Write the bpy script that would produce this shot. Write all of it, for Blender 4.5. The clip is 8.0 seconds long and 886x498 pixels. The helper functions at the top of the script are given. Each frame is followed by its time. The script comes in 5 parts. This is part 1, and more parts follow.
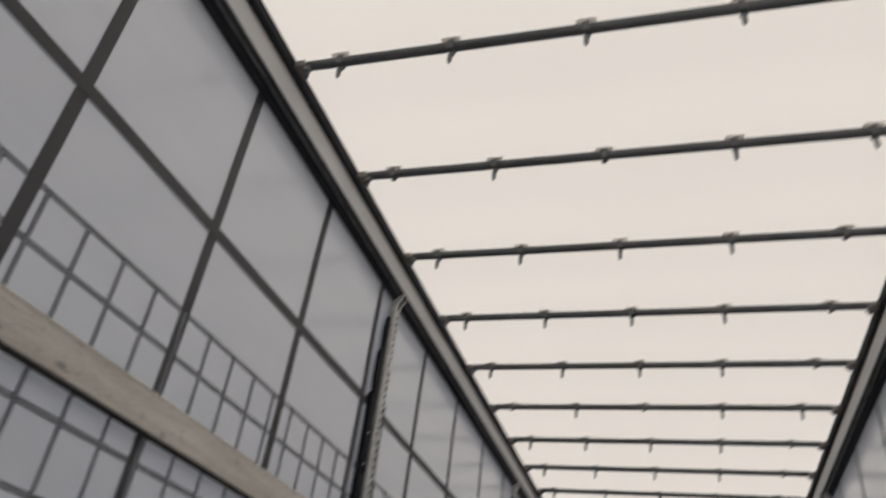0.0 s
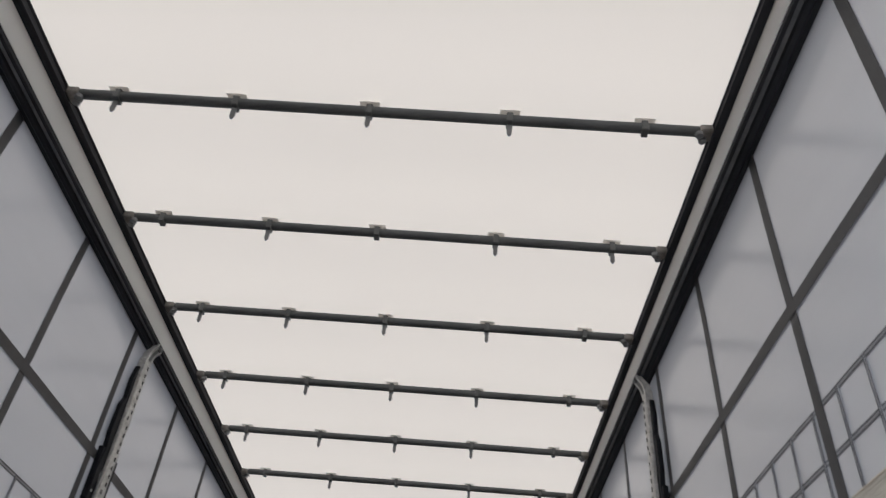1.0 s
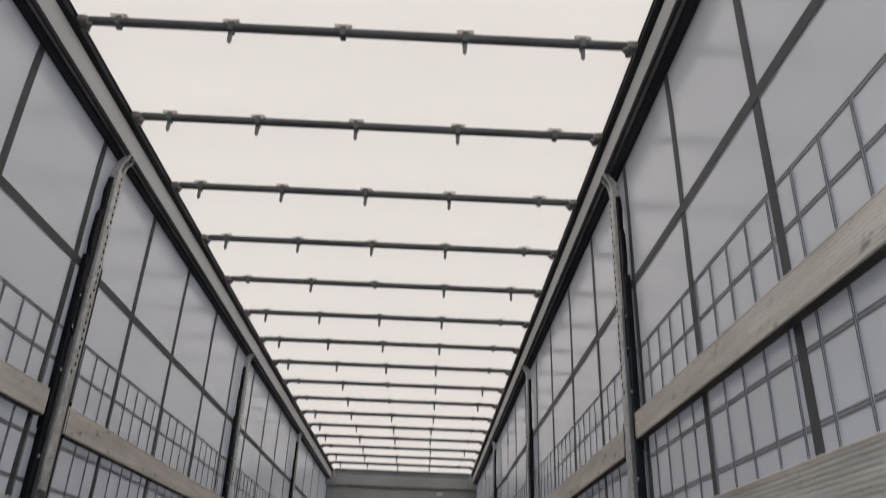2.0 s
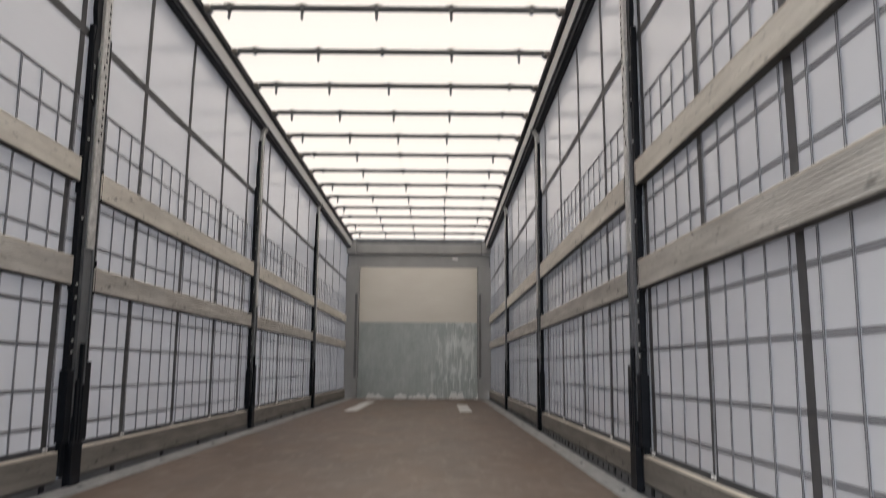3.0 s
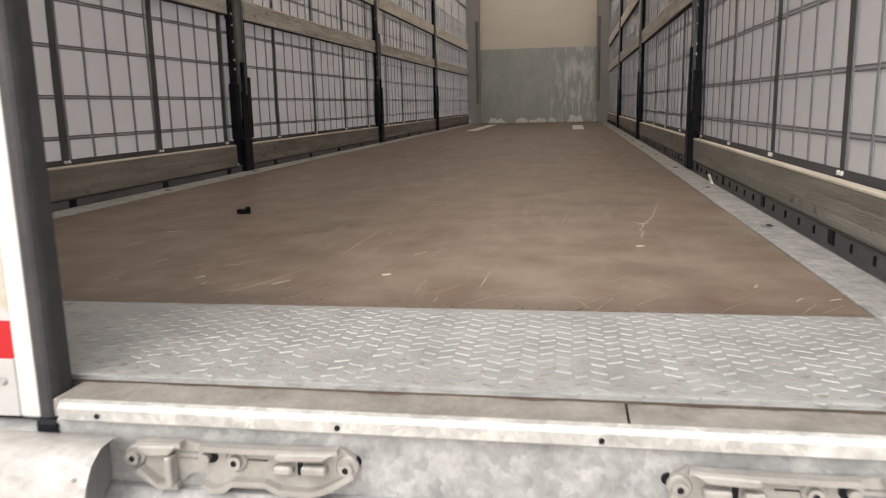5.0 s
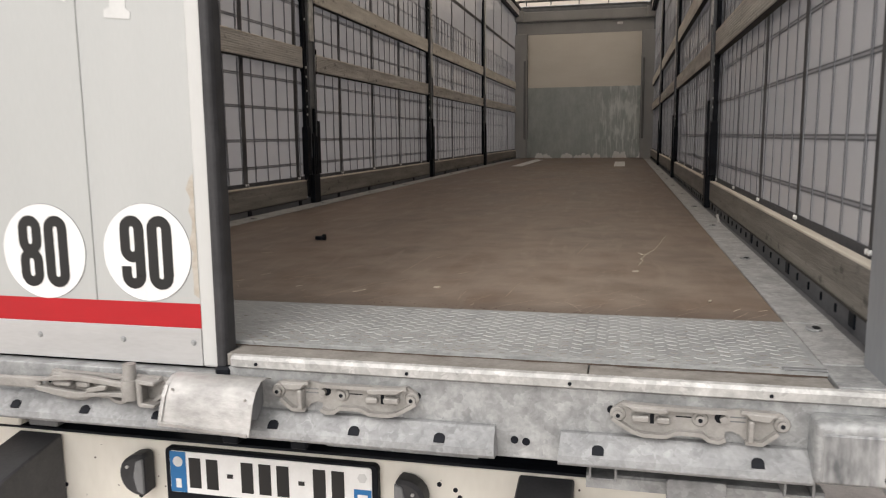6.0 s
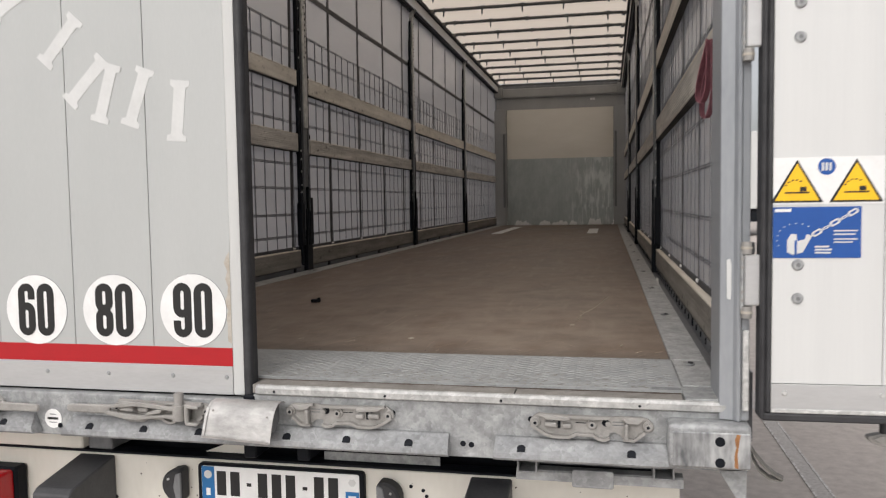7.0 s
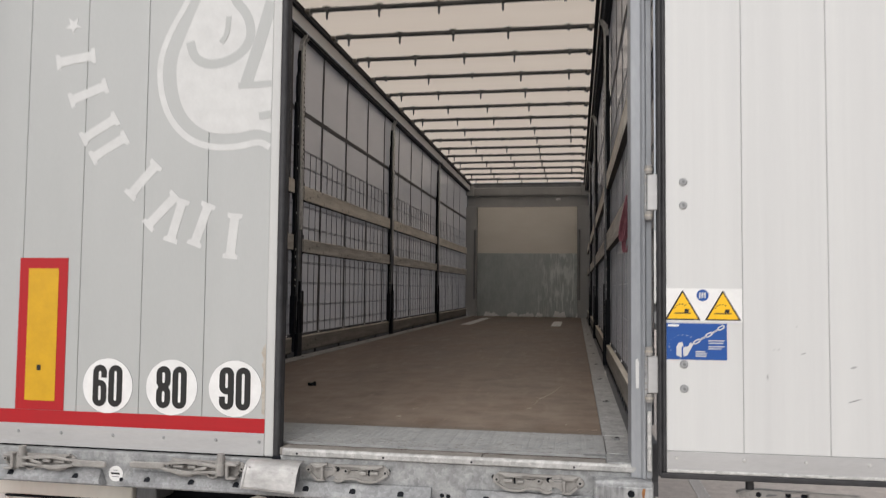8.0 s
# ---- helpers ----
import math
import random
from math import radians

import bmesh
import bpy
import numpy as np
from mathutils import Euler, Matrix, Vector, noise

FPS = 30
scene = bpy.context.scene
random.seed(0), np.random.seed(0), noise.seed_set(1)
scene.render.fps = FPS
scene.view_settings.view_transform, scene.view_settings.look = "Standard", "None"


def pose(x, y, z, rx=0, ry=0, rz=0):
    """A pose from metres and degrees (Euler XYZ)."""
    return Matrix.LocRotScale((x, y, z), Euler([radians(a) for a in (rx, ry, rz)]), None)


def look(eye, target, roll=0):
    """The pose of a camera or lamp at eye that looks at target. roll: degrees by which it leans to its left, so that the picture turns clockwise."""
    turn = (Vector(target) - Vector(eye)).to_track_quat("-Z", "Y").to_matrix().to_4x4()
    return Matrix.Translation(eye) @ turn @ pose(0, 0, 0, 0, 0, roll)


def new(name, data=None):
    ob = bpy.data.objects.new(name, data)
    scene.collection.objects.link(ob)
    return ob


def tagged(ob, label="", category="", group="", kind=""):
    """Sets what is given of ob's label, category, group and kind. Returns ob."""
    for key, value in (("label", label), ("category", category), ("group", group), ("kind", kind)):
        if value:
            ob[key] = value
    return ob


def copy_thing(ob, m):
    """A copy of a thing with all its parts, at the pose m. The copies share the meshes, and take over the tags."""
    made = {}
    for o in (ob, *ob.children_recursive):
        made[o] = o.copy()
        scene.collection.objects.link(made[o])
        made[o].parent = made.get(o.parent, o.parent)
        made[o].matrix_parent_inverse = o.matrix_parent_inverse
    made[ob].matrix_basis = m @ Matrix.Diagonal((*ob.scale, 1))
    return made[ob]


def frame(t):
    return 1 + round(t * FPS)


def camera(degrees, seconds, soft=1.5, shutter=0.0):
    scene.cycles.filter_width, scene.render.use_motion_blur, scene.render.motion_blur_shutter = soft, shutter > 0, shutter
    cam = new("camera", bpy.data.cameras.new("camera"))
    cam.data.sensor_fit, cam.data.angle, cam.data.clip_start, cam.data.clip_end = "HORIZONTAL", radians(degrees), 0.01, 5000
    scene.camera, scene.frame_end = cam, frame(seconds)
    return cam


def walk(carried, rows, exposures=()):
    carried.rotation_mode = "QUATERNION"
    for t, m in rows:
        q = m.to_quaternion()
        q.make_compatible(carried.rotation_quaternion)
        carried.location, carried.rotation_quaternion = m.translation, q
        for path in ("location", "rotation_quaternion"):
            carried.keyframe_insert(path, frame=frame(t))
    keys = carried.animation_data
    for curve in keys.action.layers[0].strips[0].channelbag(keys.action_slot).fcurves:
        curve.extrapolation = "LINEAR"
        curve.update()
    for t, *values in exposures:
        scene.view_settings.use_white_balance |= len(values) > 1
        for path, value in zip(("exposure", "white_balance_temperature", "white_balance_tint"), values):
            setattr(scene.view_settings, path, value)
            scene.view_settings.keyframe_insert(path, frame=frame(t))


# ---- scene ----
cam = camera(60.0, 8.0, 1.1, 0.35)
PATH = [
    (0, (0.184, 0.07, 1.907), (-0.388, 1.656, 2.983), 7.7),
    (0.5, (0.287, 0.05, 1.92), (0.035, 1.579, 3.185), 7.6),
    (1, (0.336, 0.044, 1.916), (0.268, 1.597, 3.174), 5.4),
    (1.2, (0.343, 0.052, 1.909), (0.317, 1.648, 3.114), 4.5),
    (2.3, (0.358, 0.031, 1.812), (0.383, 1.895, 2.535), 1.8),
    (2.5, (0.364, 0.019, 1.788), (0.387, 1.916, 2.422), 1.5),
    (3, (0.369, -0.07, 1.717), (0.378, 1.906, 2.026), 0.4),
    (3.5, (0.417, -0.207, 1.642), (0.317, 1.79, 1.604), 0.1),
    (4, (0.51, -0.364, 1.593), (0.277, 1.61, 1.369), -0.7),
    (4.5, (0.569, -0.577, 1.556), (0.3, 1.376, 1.216), -1.0),
    (4.7, (0.591, -0.684, 1.555), (0.302, 1.259, 1.183), -1.2),
    (5.8, (0.736, -1.269, 1.604), (0.299, 0.657, 1.285), -0.8),
    (6, (0.753, -1.383, 1.629), (0.302, 0.544, 1.339), -0.6),
    (6.5, (0.869, -1.632, 1.641), (0.406, 0.303, 1.437), -0.4),
    (7, (0.937, -1.941, 1.69), (0.517, 0.01, 1.568), -0.9),
    (7.5, (0.957, -2.275, 1.728), (0.601, -0.307, 1.707), -0.3),
    (8, (1.018, -2.646, 1.77), (0.677, -0.678, 1.873), 0.6),
]
LIGHT = [(0.0, 0.32, 6040, 8), (1.0, 0.26, 5830, 8), (2.5, 0.55, 5920, 8), (3.0, 0.86, 6080, 9), (3.5, 1.43, 6280, 9), (4.0, 1.62, 6450, 7), (4.5, 1.2, 6900, 11), (6.0, 0.1, 6700, 11), (6.5, 0.04, 6620, 11), (7.0, -0.1, 6550, 11), (7.5, -0.21, 6500, 11), (8.0, -0.3, 6500, 11)]
walk(cam, [(t, look(eye, target, roll)) for t, eye, target, roll in PATH], LIGHT)

# ---- light ----
GROUND, FLOOR = 0.2, 1.2
world = bpy.data.worlds.new("overcast_sky")
scene.world = world
world.use_nodes = True
wn, wl = world.node_tree.nodes, world.node_tree.links
sky = wn.new("ShaderNodeTexSky")
sky.sky_type, sky.sun_disc = "NISHITA", False
sky.sun_elevation, sky.sun_rotation = radians(46), radians(190)
sky.dust_density = 4.0
cloud = wn.new("ShaderNodeHueSaturation")
cloud.inputs["Saturation"].default_value = 0.22
wl.new(sky.outputs[0], cloud.inputs["Color"])
wl.new(cloud.outputs[0], wn["Background"].inputs[0])
wn["Background"].inputs[1].default_value = 0.15
sun = new("sun", bpy.data.lights.new("sun", "SUN"))
sun.data.energy, sun.data.angle, sun.data.color = 1.5, radians(100), (1.0, 0.975, 0.95)
sun.matrix_world = look((-0.9, -5.1, 5.4), (0, 0, 0))


# ---- materials ----
def surface(name, dark, light, scale=8.0, rough=(0.4, 0.6), metal=0.0, bump=0.1, grain=120.0, stretch=(1, 1, 1), spread=0.5, spec=0.5):
    """A two-scale procedural surface: blotches between two colours, fine grain in relief and gloss."""
    m = bpy.data.materials.new(name)
    m.use_nodes = True
    n, l = m.node_tree.nodes, m.node_tree.links
    b = n["Principled BSDF"]
    co = n.new("ShaderNodeTexCoord")
    mp = n.new("ShaderNodeMapping")
    mp.inputs["Scale"].default_value = stretch
    l.new(co.outputs["Object"], mp.inputs[0])
    big = n.new("ShaderNodeTexNoise")
    big.inputs["Scale"].default_value, big.inputs["Detail"].default_value, big.inputs["Roughness"].default_value = scale, 6, 0.6
    fine = n.new("ShaderNodeTexNoise")
    fine.inputs["Scale"].default_value, fine.inputs["Detail"].default_value = grain, 4
    l.new(mp.outputs[0], big.inputs[0])
    l.new(mp.outputs[0], fine.inputs[0])
    add = n.new("ShaderNodeMath")
    add.operation = "MULTIPLY_ADD"
    add.inputs[1].default_value, add.inputs[2].default_value = 0.3, -0.15
    l.new(fine.outputs[0], add.inputs[0])
    mix = n.new("ShaderNodeMath")
    l.new(big.outputs[0], mix.inputs[0])
    l.new(add.outputs[0], mix.inputs[1])
    ramp = n.new("ShaderNodeValToRGB")
    ramp.color_ramp.elements[0].position, ramp.color_ramp.elements[1].position = 0.5 - spread / 2, 0.5 + spread / 2
    ramp.color_ramp.elements[0].color, ramp.color_ramp.elements[1].color = (*dark, 1), (*light, 1)
    l.new(mix.outputs[0], ramp.inputs[0])
    l.new(ramp.outputs[0], b.inputs["Base Color"])
    rr = n.new("ShaderNodeMapRange")
    rr.inputs[3].default_value, rr.inputs[4].default_value = rough
    l.new(big.outputs[0], rr.inputs[0])
    l.new(rr.outputs[0], b.inputs["Roughness"])
    b.inputs["Metallic"].default_value = metal
    b.inputs["Specular IOR Level"].default_value = spec
    if bump:
        bp = n.new("ShaderNodeBump")
        bp.inputs["Strength"].default_value, bp.inputs["Distance"].default_value = bump, 0.004
        l.new(fine.outputs[0], bp.inputs["Height"])
        l.new(bp.outputs[0], b.inputs["Normal"])
    return m


def tarpaulin(name, dark, light, through_light, share, scale=1.3, stretch=(1, 1, 1), rough=(0.5, 0.65), relief=0.12):
    """Coated fabric that lets some daylight through."""
    m = surface(name, dark, light, scale, rough, 0, relief, 260.0, stretch, 0.7, 0.5)
    n, l = m.node_tree.nodes, m.node_tree.links
    b, out = n["Principled BSDF"], n["Material Output"]
    tr = n.new("ShaderNodeBsdfTranslucent")
    tr.inputs[0].default_value = (*through_light, 1)
    ms = n.new("ShaderNodeMixShader")
    ms.inputs[0].default_value = share
    l.new(b.outputs[0], ms.inputs[1])
    l.new(tr.outputs[0], ms.inputs[2])
    l.new(ms.outputs[0], out.inputs[0])
    return m


def spangle(name, dark, light, scale=18):
    """Zinc coat: crystal spangle, runs and dull stains."""
    m = surface(name, dark, light, scale, (0.42, 0.68), 0.25, 0.12, 110, (1, 1, 1), 0.42)
    n, l = m.node_tree.nodes, m.node_tree.links
    b = n["Principled BSDF"]
    base = b.inputs["Base Color"].links[0].from_socket
    co = n.new("ShaderNodeTexCoord")
    cell = n.new("ShaderNodeTexNoise")
    cell.inputs["Scale"].default_value, cell.inputs["Detail"].default_value, cell.inputs["Distortion"].default_value = 48, 3, 1.2
    mp = n.new("ShaderNodeMapping")
    mp.inputs["Scale"].default_value = (1, 1, 0.6)
    run = n.new("ShaderNodeTexNoise")
    run.inputs["Scale"].default_value, run.inputs["Detail"].default_value, run.inputs["Distortion"].default_value = 9, 6, 1.6
    flake = n.new("ShaderNodeTexVoronoi")
    flake.inputs["Scale"].default_value = 52
    bent = n.new("ShaderNodeMix")
    bent.data_type = "VECTOR"
    bent.inputs[0].default_value = 0.03
    pick = n.new("ShaderNodeSeparateColor")
    l.new(co.outputs["Object"], cell.inputs[0])
    l.new(co.outputs["Object"], bent.inputs[4])
    l.new(cell.outputs["Color"], bent.inputs[5])
    l.new(bent.outputs[1], flake.inputs["Vector"])
    l.new(flake.outputs["Color"], pick.inputs[0])
    l.new(co.outputs["Object"], mp.inputs[0])
    l.new(mp.outputs[0], run.inputs[0])
    for source, lo, hi, f0, f1 in ((pick.outputs[0], 0.1, 0.9, 0.87, 1.1), (cell.outputs[0], 0.38, 0.62, 0.92, 1.07), (run.outputs[0], 0.38, 0.66, 0.90, 1.08)):
        rg = n.new("ShaderNodeMapRange")
        rg.inputs[1].default_value, rg.inputs[2].default_value, rg.inputs[3].default_value, rg.inputs[4].default_value = lo, hi, f0, f1
        mx = n.new("ShaderNodeMix")
        mx.data_type, mx.blend_type = "RGBA", "MULTIPLY"
        mx.inputs[0].default_value = 1.0
        l.new(source, rg.inputs[0])
        l.new(base, mx.inputs[6])
        l.new(rg.outputs[0], mx.inputs[7])
        base = mx.outputs[2]
    l.new(base, b.inputs["Base Color"])
    return m


def timber(name, dark, light):
    """Weathered softwood: long grain, knots and grey stains."""
    m = surface(name, dark, light, 5, (0.65, 0.85), 0, 0.6, 60, (6, 0.35, 6), 0.5)
    n, l = m.node_tree.nodes, m.node_tree.links
    b = n["Principled BSDF"]
    base = b.inputs["Base Color"].links[0].from_socket
    co = n.new("ShaderNodeTexCoord")
    for sc, size, lo, hi, amount, tint in (((1, 0.45, 1), 20.0, 0.64, 0.72, 0.7, 0.3), ((1, 0.3, 1), 4.0, 0.5, 0.75, 0.4, 0.55), ((1, 0.4, 1), 48.0, 0.6, 0.74, 0.4, 0.45)):
        mp = n.new("ShaderNodeMapping")
        mp.inputs["Scale"].default_value = sc
        tx = n.new("ShaderNodeTexNoise")
        tx.inputs["Scale"].default_value, tx.inputs["Detail"].default_value = size, 3
        rg = n.new("ShaderNodeMapRange")
        rg.inputs[1].default_value, rg.inputs[2].default_value, rg.inputs[4].default_value = lo, hi, amount
        mx = n.new("ShaderNodeMix")
        mx.data_type = "RGBA"
        l.new(co.outputs["Object"], mp.inputs[0])
        l.new(mp.outputs[0], tx.inputs[0])
        l.new(tx.outputs[0], rg.inputs[0])
        l.new(rg.outputs[0], mx.inputs[0])
        l.new(base, mx.inputs[6])
        mx.inputs[7].default_value = (*[c * tint for c in dark], 1)
        base = mx.outputs[2]
    l.new(base, b.inputs["Base Color"])
    return m


def streaked(name):
    """Blue-grey zinc sheet with white runs scoured into one half."""
    m = surface(name, (0.30, 0.335, 0.33), (0.50, 0.54, 0.53), 3.0, (0.25, 0.5), 0.3, 0.1, 22, (1.4, 1, 0.8), 0.6)
    n, l = m.node_tree.nodes, m.node_tree.links
    b = n["Principled BSDF"]
    base = b.inputs["Base Color"].links[0].from_socket
    co = n.new("ShaderNodeTexCoord")
    sep = n.new("ShaderNodeSeparateXYZ")
    l.new(co.outputs["Object"], sep.inputs[0])
    side = n.new("ShaderNodeMapRange")
    side.inputs[1].default_value, side.inputs[2].default_value = 0.05, 0.5
    side.inputs[3].default_value, side.inputs[4].default_value = 0.12, 1.25
    l.new(sep.outputs[0], side.inputs[0])
    for sc, size, lo, hi in (((1, 1, 0.1), 26.0, 0.5, 0.66), ((1, 1, 0.45), 7.0, 0.5, 0.62)):
        mp = n.new("ShaderNodeMapping")
        mp.inputs["Scale"].default_value = sc
        tx = n.new("ShaderNodeTexNoise")
        tx.inputs["Scale"].default_value, tx.inputs["Detail"].default_value = size, 5
        rg = n.new("ShaderNodeMapRange")
        rg.inputs[1].default_value, rg.inputs[2].default_value, rg.inputs[4].default_value = lo, hi, 0.55
        ml = n.new("ShaderNodeMath")
        ml.operation = "MULTIPLY"
        mx = n.new("ShaderNodeMix")
        mx.data_type = "RGBA"
        l.new(co.outputs["Object"], mp.inputs[0])
        l.new(mp.outputs[0], tx.inputs[0])
        l.new(tx.outputs[0], rg.inputs[0])
        l.new(rg.outputs[0], ml.inputs[0])
        l.new(side.outputs[0], ml.inputs[1])
        l.new(ml.outputs[0], mx.inputs[0])
        l.new(base, mx.inputs[6])
        mx.inputs[7].default_value = (0.74, 0.77, 0.75, 1)
        base = mx.outputs[2]
    l.new(base, b.inputs["Base Color"])
    return m


def plain(name, colour, rough=0.5, metal=0.0):
    return surface(name, [c * 0.9 for c in colour], [min(1, c * 1.06) for c in colour], 14, (rough - 0.06, min(1, rough + 0.06)), metal, 0.04)


M_roof = tarpaulin("roof_tarpaulin", (0.69, 0.62, 0.53), (0.75, 0.685, 0.595), (0.86, 0.755, 0.645), 0.58, 0.9)
M_curtain = tarpaulin("curtain_tarpaulin", (0.60, 0.606, 0.624), (0.69, 0.696, 0.712), (0.565, 0.582, 0.635), 0.155, 1.1, (1, 0.5, 2.5), (0.13, 0.24), 0.02)
M_belt = surface("woven_belt", (0.04, 0.041, 0.047), (0.075, 0.076, 0.083), 30, (0.6, 0.8), 0, 0.3, 500)
M_strap = tarpaulin("woven_strap", (0.085, 0.085, 0.088), (0.13, 0.13, 0.133), (0.15, 0.15, 0.158), 0.3, 30)
M_web_pale = tarpaulin("pale_belt", (0.42, 0.43, 0.46), (0.50, 0.51, 0.54), (0.5, 0.51, 0.545), 0.3, 30)
M_seam = tarpaulin("dark_belt_seam", (0.17, 0.174, 0.19), (0.24, 0.244, 0.26), (0.17, 0.174, 0.19), 0.25, 30)
# one timber in three tones: part of each height's brightness is painted in
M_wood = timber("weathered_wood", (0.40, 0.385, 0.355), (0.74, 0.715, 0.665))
M_wood_high = timber("weathered_wood_lit", (0.58, 0.545, 0.475), (0.86, 0.82, 0.74))
M_wood_low = timber("weathered_wood_shaded", (0.13, 0.119, 0.104), (0.27, 0.25, 0.222))
M_wood_top = surface("worn_lit_wood_edge", (0.52, 0.47, 0.39), (0.74, 0.69, 0.6), 5, (0.6, 0.8), 0, 0.3, 60, (6, 0.5, 6))
# near-black tone for the shade under the side boards
M_edge = surface("underside_shade", (0.02, 0.018, 0.016), (0.05, 0.046, 0.04), 6, (0.6, 0.85), 0, 0.3, 60, (6, 0.5, 6))
M_black = surface("black_painted_steel", (0.004, 0.005, 0.007), (0.011, 0.013, 0.018), 10, (0.45, 0.65), 0, 0.1, 120, (1, 1, 1), 0.5, 0.15)
M_buffer = surface("worn_black_paint", (0.03, 0.03, 0.033), (0.075, 0.075, 0.08), 10, (0.4, 0.6), 0, 0.1)
M_rail = surface("dark_anodised_rail", (0.022, 0.023, 0.027), (0.045, 0.046, 0.052), 6, (0.5, 0.65), 0.0, 0.05, 120, (1, 0.2, 1), 0.5, 0.1)
M_steel = surface("dull_zinc_steel", (0.12, 0.125, 0.13), (0.24, 0.245, 0.25), 9, (0.45, 0.65), 0.25, 0.1, 120, (1, 1, 0.3))
M_galv = spangle("galvanised_steel", (0.24, 0.248, 0.252), (0.43, 0.438, 0.438))
M_galv_l = spangle("bright_zinc", (0.44, 0.44, 0.43), (0.66, 0.655, 0.635), 26)
M_flap = surface("bare_sheet_aluminium", (0.28, 0.275, 0.268), (0.54, 0.53, 0.515), 16, (0.34, 0.55), 0.4, 0.3, 90, (0.6, 1, 1), 0.42)
M_grey = surface("grey_steel_paint", (0.29, 0.295, 0.292), (0.42, 0.425, 0.42), 3, (0.45, 0.65), 0.1, 0.06, 90, (1, 1, 0.5), 0.7)
M_bow = surface("dark_bow_steel", (0.06, 0.065, 0.066), (0.13, 0.136, 0.137), 12, (0.4, 0.6), 0.2, 0.1, 120, (0.3, 1, 1))
M_valance = tarpaulin("pale_valance", (0.74, 0.725, 0.70), (0.8, 0.785, 0.76), (0.82, 0.80, 0.77), 0.6, 2.0)
M_nose = spangle("worn_nosing_zinc", (0.36, 0.36, 0.352), (0.56, 0.557, 0.542), 20)
M_lock = surface("cast_zinc", (0.245, 0.236, 0.222), (0.39, 0.378, 0.358), 24, (0.45, 0.65), 0.25, 0.25, 160)
M_tread = surface("tread_aluminium", (0.25, 0.26, 0.262), (0.42, 0.432, 0.43), 11, (0.5, 0.68), 0.3, 0.12, 150, (1, 1, 1), 0.5)
M_bar = surface("worn_tread_bar", (0.25, 0.26, 0.26), (0.44, 0.45, 0.445), 18, (0.6, 0.75), 0.2, 0.1, 160)
M_railtop = spangle("worn_edge_rail_zinc", (0.32, 0.326, 0.328), (0.49, 0.496, 0.492), 14)
M_post = surface("worn_pillar_zinc", (0.10, 0.104, 0.112), (0.22, 0.226, 0.235), 9, (0.28, 0.45), 0.35, 0.1, 120, (1, 1, 0.3))
# darker grey steel for the channel beside the edge rail
M_channel = surface("dark_channel_steel", (0.07, 0.072, 0.08), (0.17, 0.173, 0.182), 9, (0.5, 0.7), 0.1, 0.1, 120, (1, 0.4, 1))
M_white = surface("white_lacquer", (0.50, 0.505, 0.495), (0.57, 0.575, 0.562), 2.0, (0.3, 0.42), 0, 0.03, 200, (1, 1, 0.2))
M_door = surface("grey_white_lacquer", (0.405, 0.417, 0.41), (0.467, 0.479, 0.471), 2.0, (0.3, 0.45), 0, 0.03, 200, (1, 1, 0.2))
M_inner = surface("white_door_lining", (0.58, 0.585, 0.58), (0.645, 0.65, 0.64), 2.5, (0.3, 0.42), 0, 0.05, 90, (6, 6, 0.12))
M_dirt = surface("dirty_zinc", (0.15, 0.138, 0.124), (0.33, 0.312, 0.288), 20, (0.5, 0.75), 0.1, 0.3, 120)
M_lip = spangle("grey_beam_zinc", (0.21, 0.215, 0.22), (0.34, 0.345, 0.348), 10)
M_scraped = surface("scraped_zinc", (0.12, 0.125, 0.13), (0.46, 0.465, 0.465), 22, (0.4, 0.65), 0.3, 0.3, 90, (1, 1, 0.28), 0.4)
M_alu = surface("brushed_aluminium", (0.42, 0.42, 0.42), (0.54, 0.54, 0.538), 8, (0.35, 0.5), 0.3, 0.05, 200, (0.2, 1, 1))
M_rubber = surface("black_rubber", (0.018, 0.018, 0.02), (0.045, 0.045, 0.048), 20, (0.5, 0.7), 0, 0.15)
M_red = plain("red_reflective_film", (0.40, 0.003, 0.008), 0.6)
M_yellow = plain("amber_reflective_film", (0.62, 0.35, 0.008), 0.4)
M_sign_y = plain("warning_yellow", (0.90, 0.52, 0.01), 0.4)
M_blue = plain("sign_blue", (0.008, 0.075, 0.31), 0.5)
M_eu = plain("plate_blue", (0.015, 0.15, 0.38), 0.4)
M_paper = plain("white_film", (0.80, 0.80, 0.79), 0.4)
M_pale = plain("pale_lettering", (0.61, 0.615, 0.605), 0.4)
M_ink = plain("black_ink", (0.012, 0.012, 0.012), 0.45)
M_cream = surface("cream_panel", (0.75, 0.715, 0.635), (0.82, 0.79, 0.715), 1.5, (0.4, 0.55), 0, 0.04, 60, (1, 1, 3))
M_kick = streaked("stained_zinc_sheet")
M_bumper = surface("dirty_white_bumper", (0.68, 0.65, 0.575), (0.80, 0.77, 0.70), 5, (0.35, 0.55), 0, 0.05, 60, (1, 1, 0.4))
M_lamp = plain("red_lamp_glass", (0.5, 0.01, 0.015), 0.15)
M_rust = surface("rust_streak", (0.20, 0.085, 0.03), (0.42, 0.2, 0.08), 40, (0.8, 0.95), 0, 0.4)
M_pink = surface("faded_red_webbing", (0.16, 0.05, 0.065), (0.34, 0.14, 0.165), 40, (0.7, 0.9), 0, 0.4, 400)
M_web = surface("grey_webbing", (0.10, 0.095, 0.085), (0.2, 0.19, 0.17), 40, (0.7, 0.9), 0, 0.4, 400)
M_straw = surface("pale_splinters", (0.34, 0.29, 0.225), (0.54, 0.485, 0.405), 40, (0.6, 0.8), 0, 0)
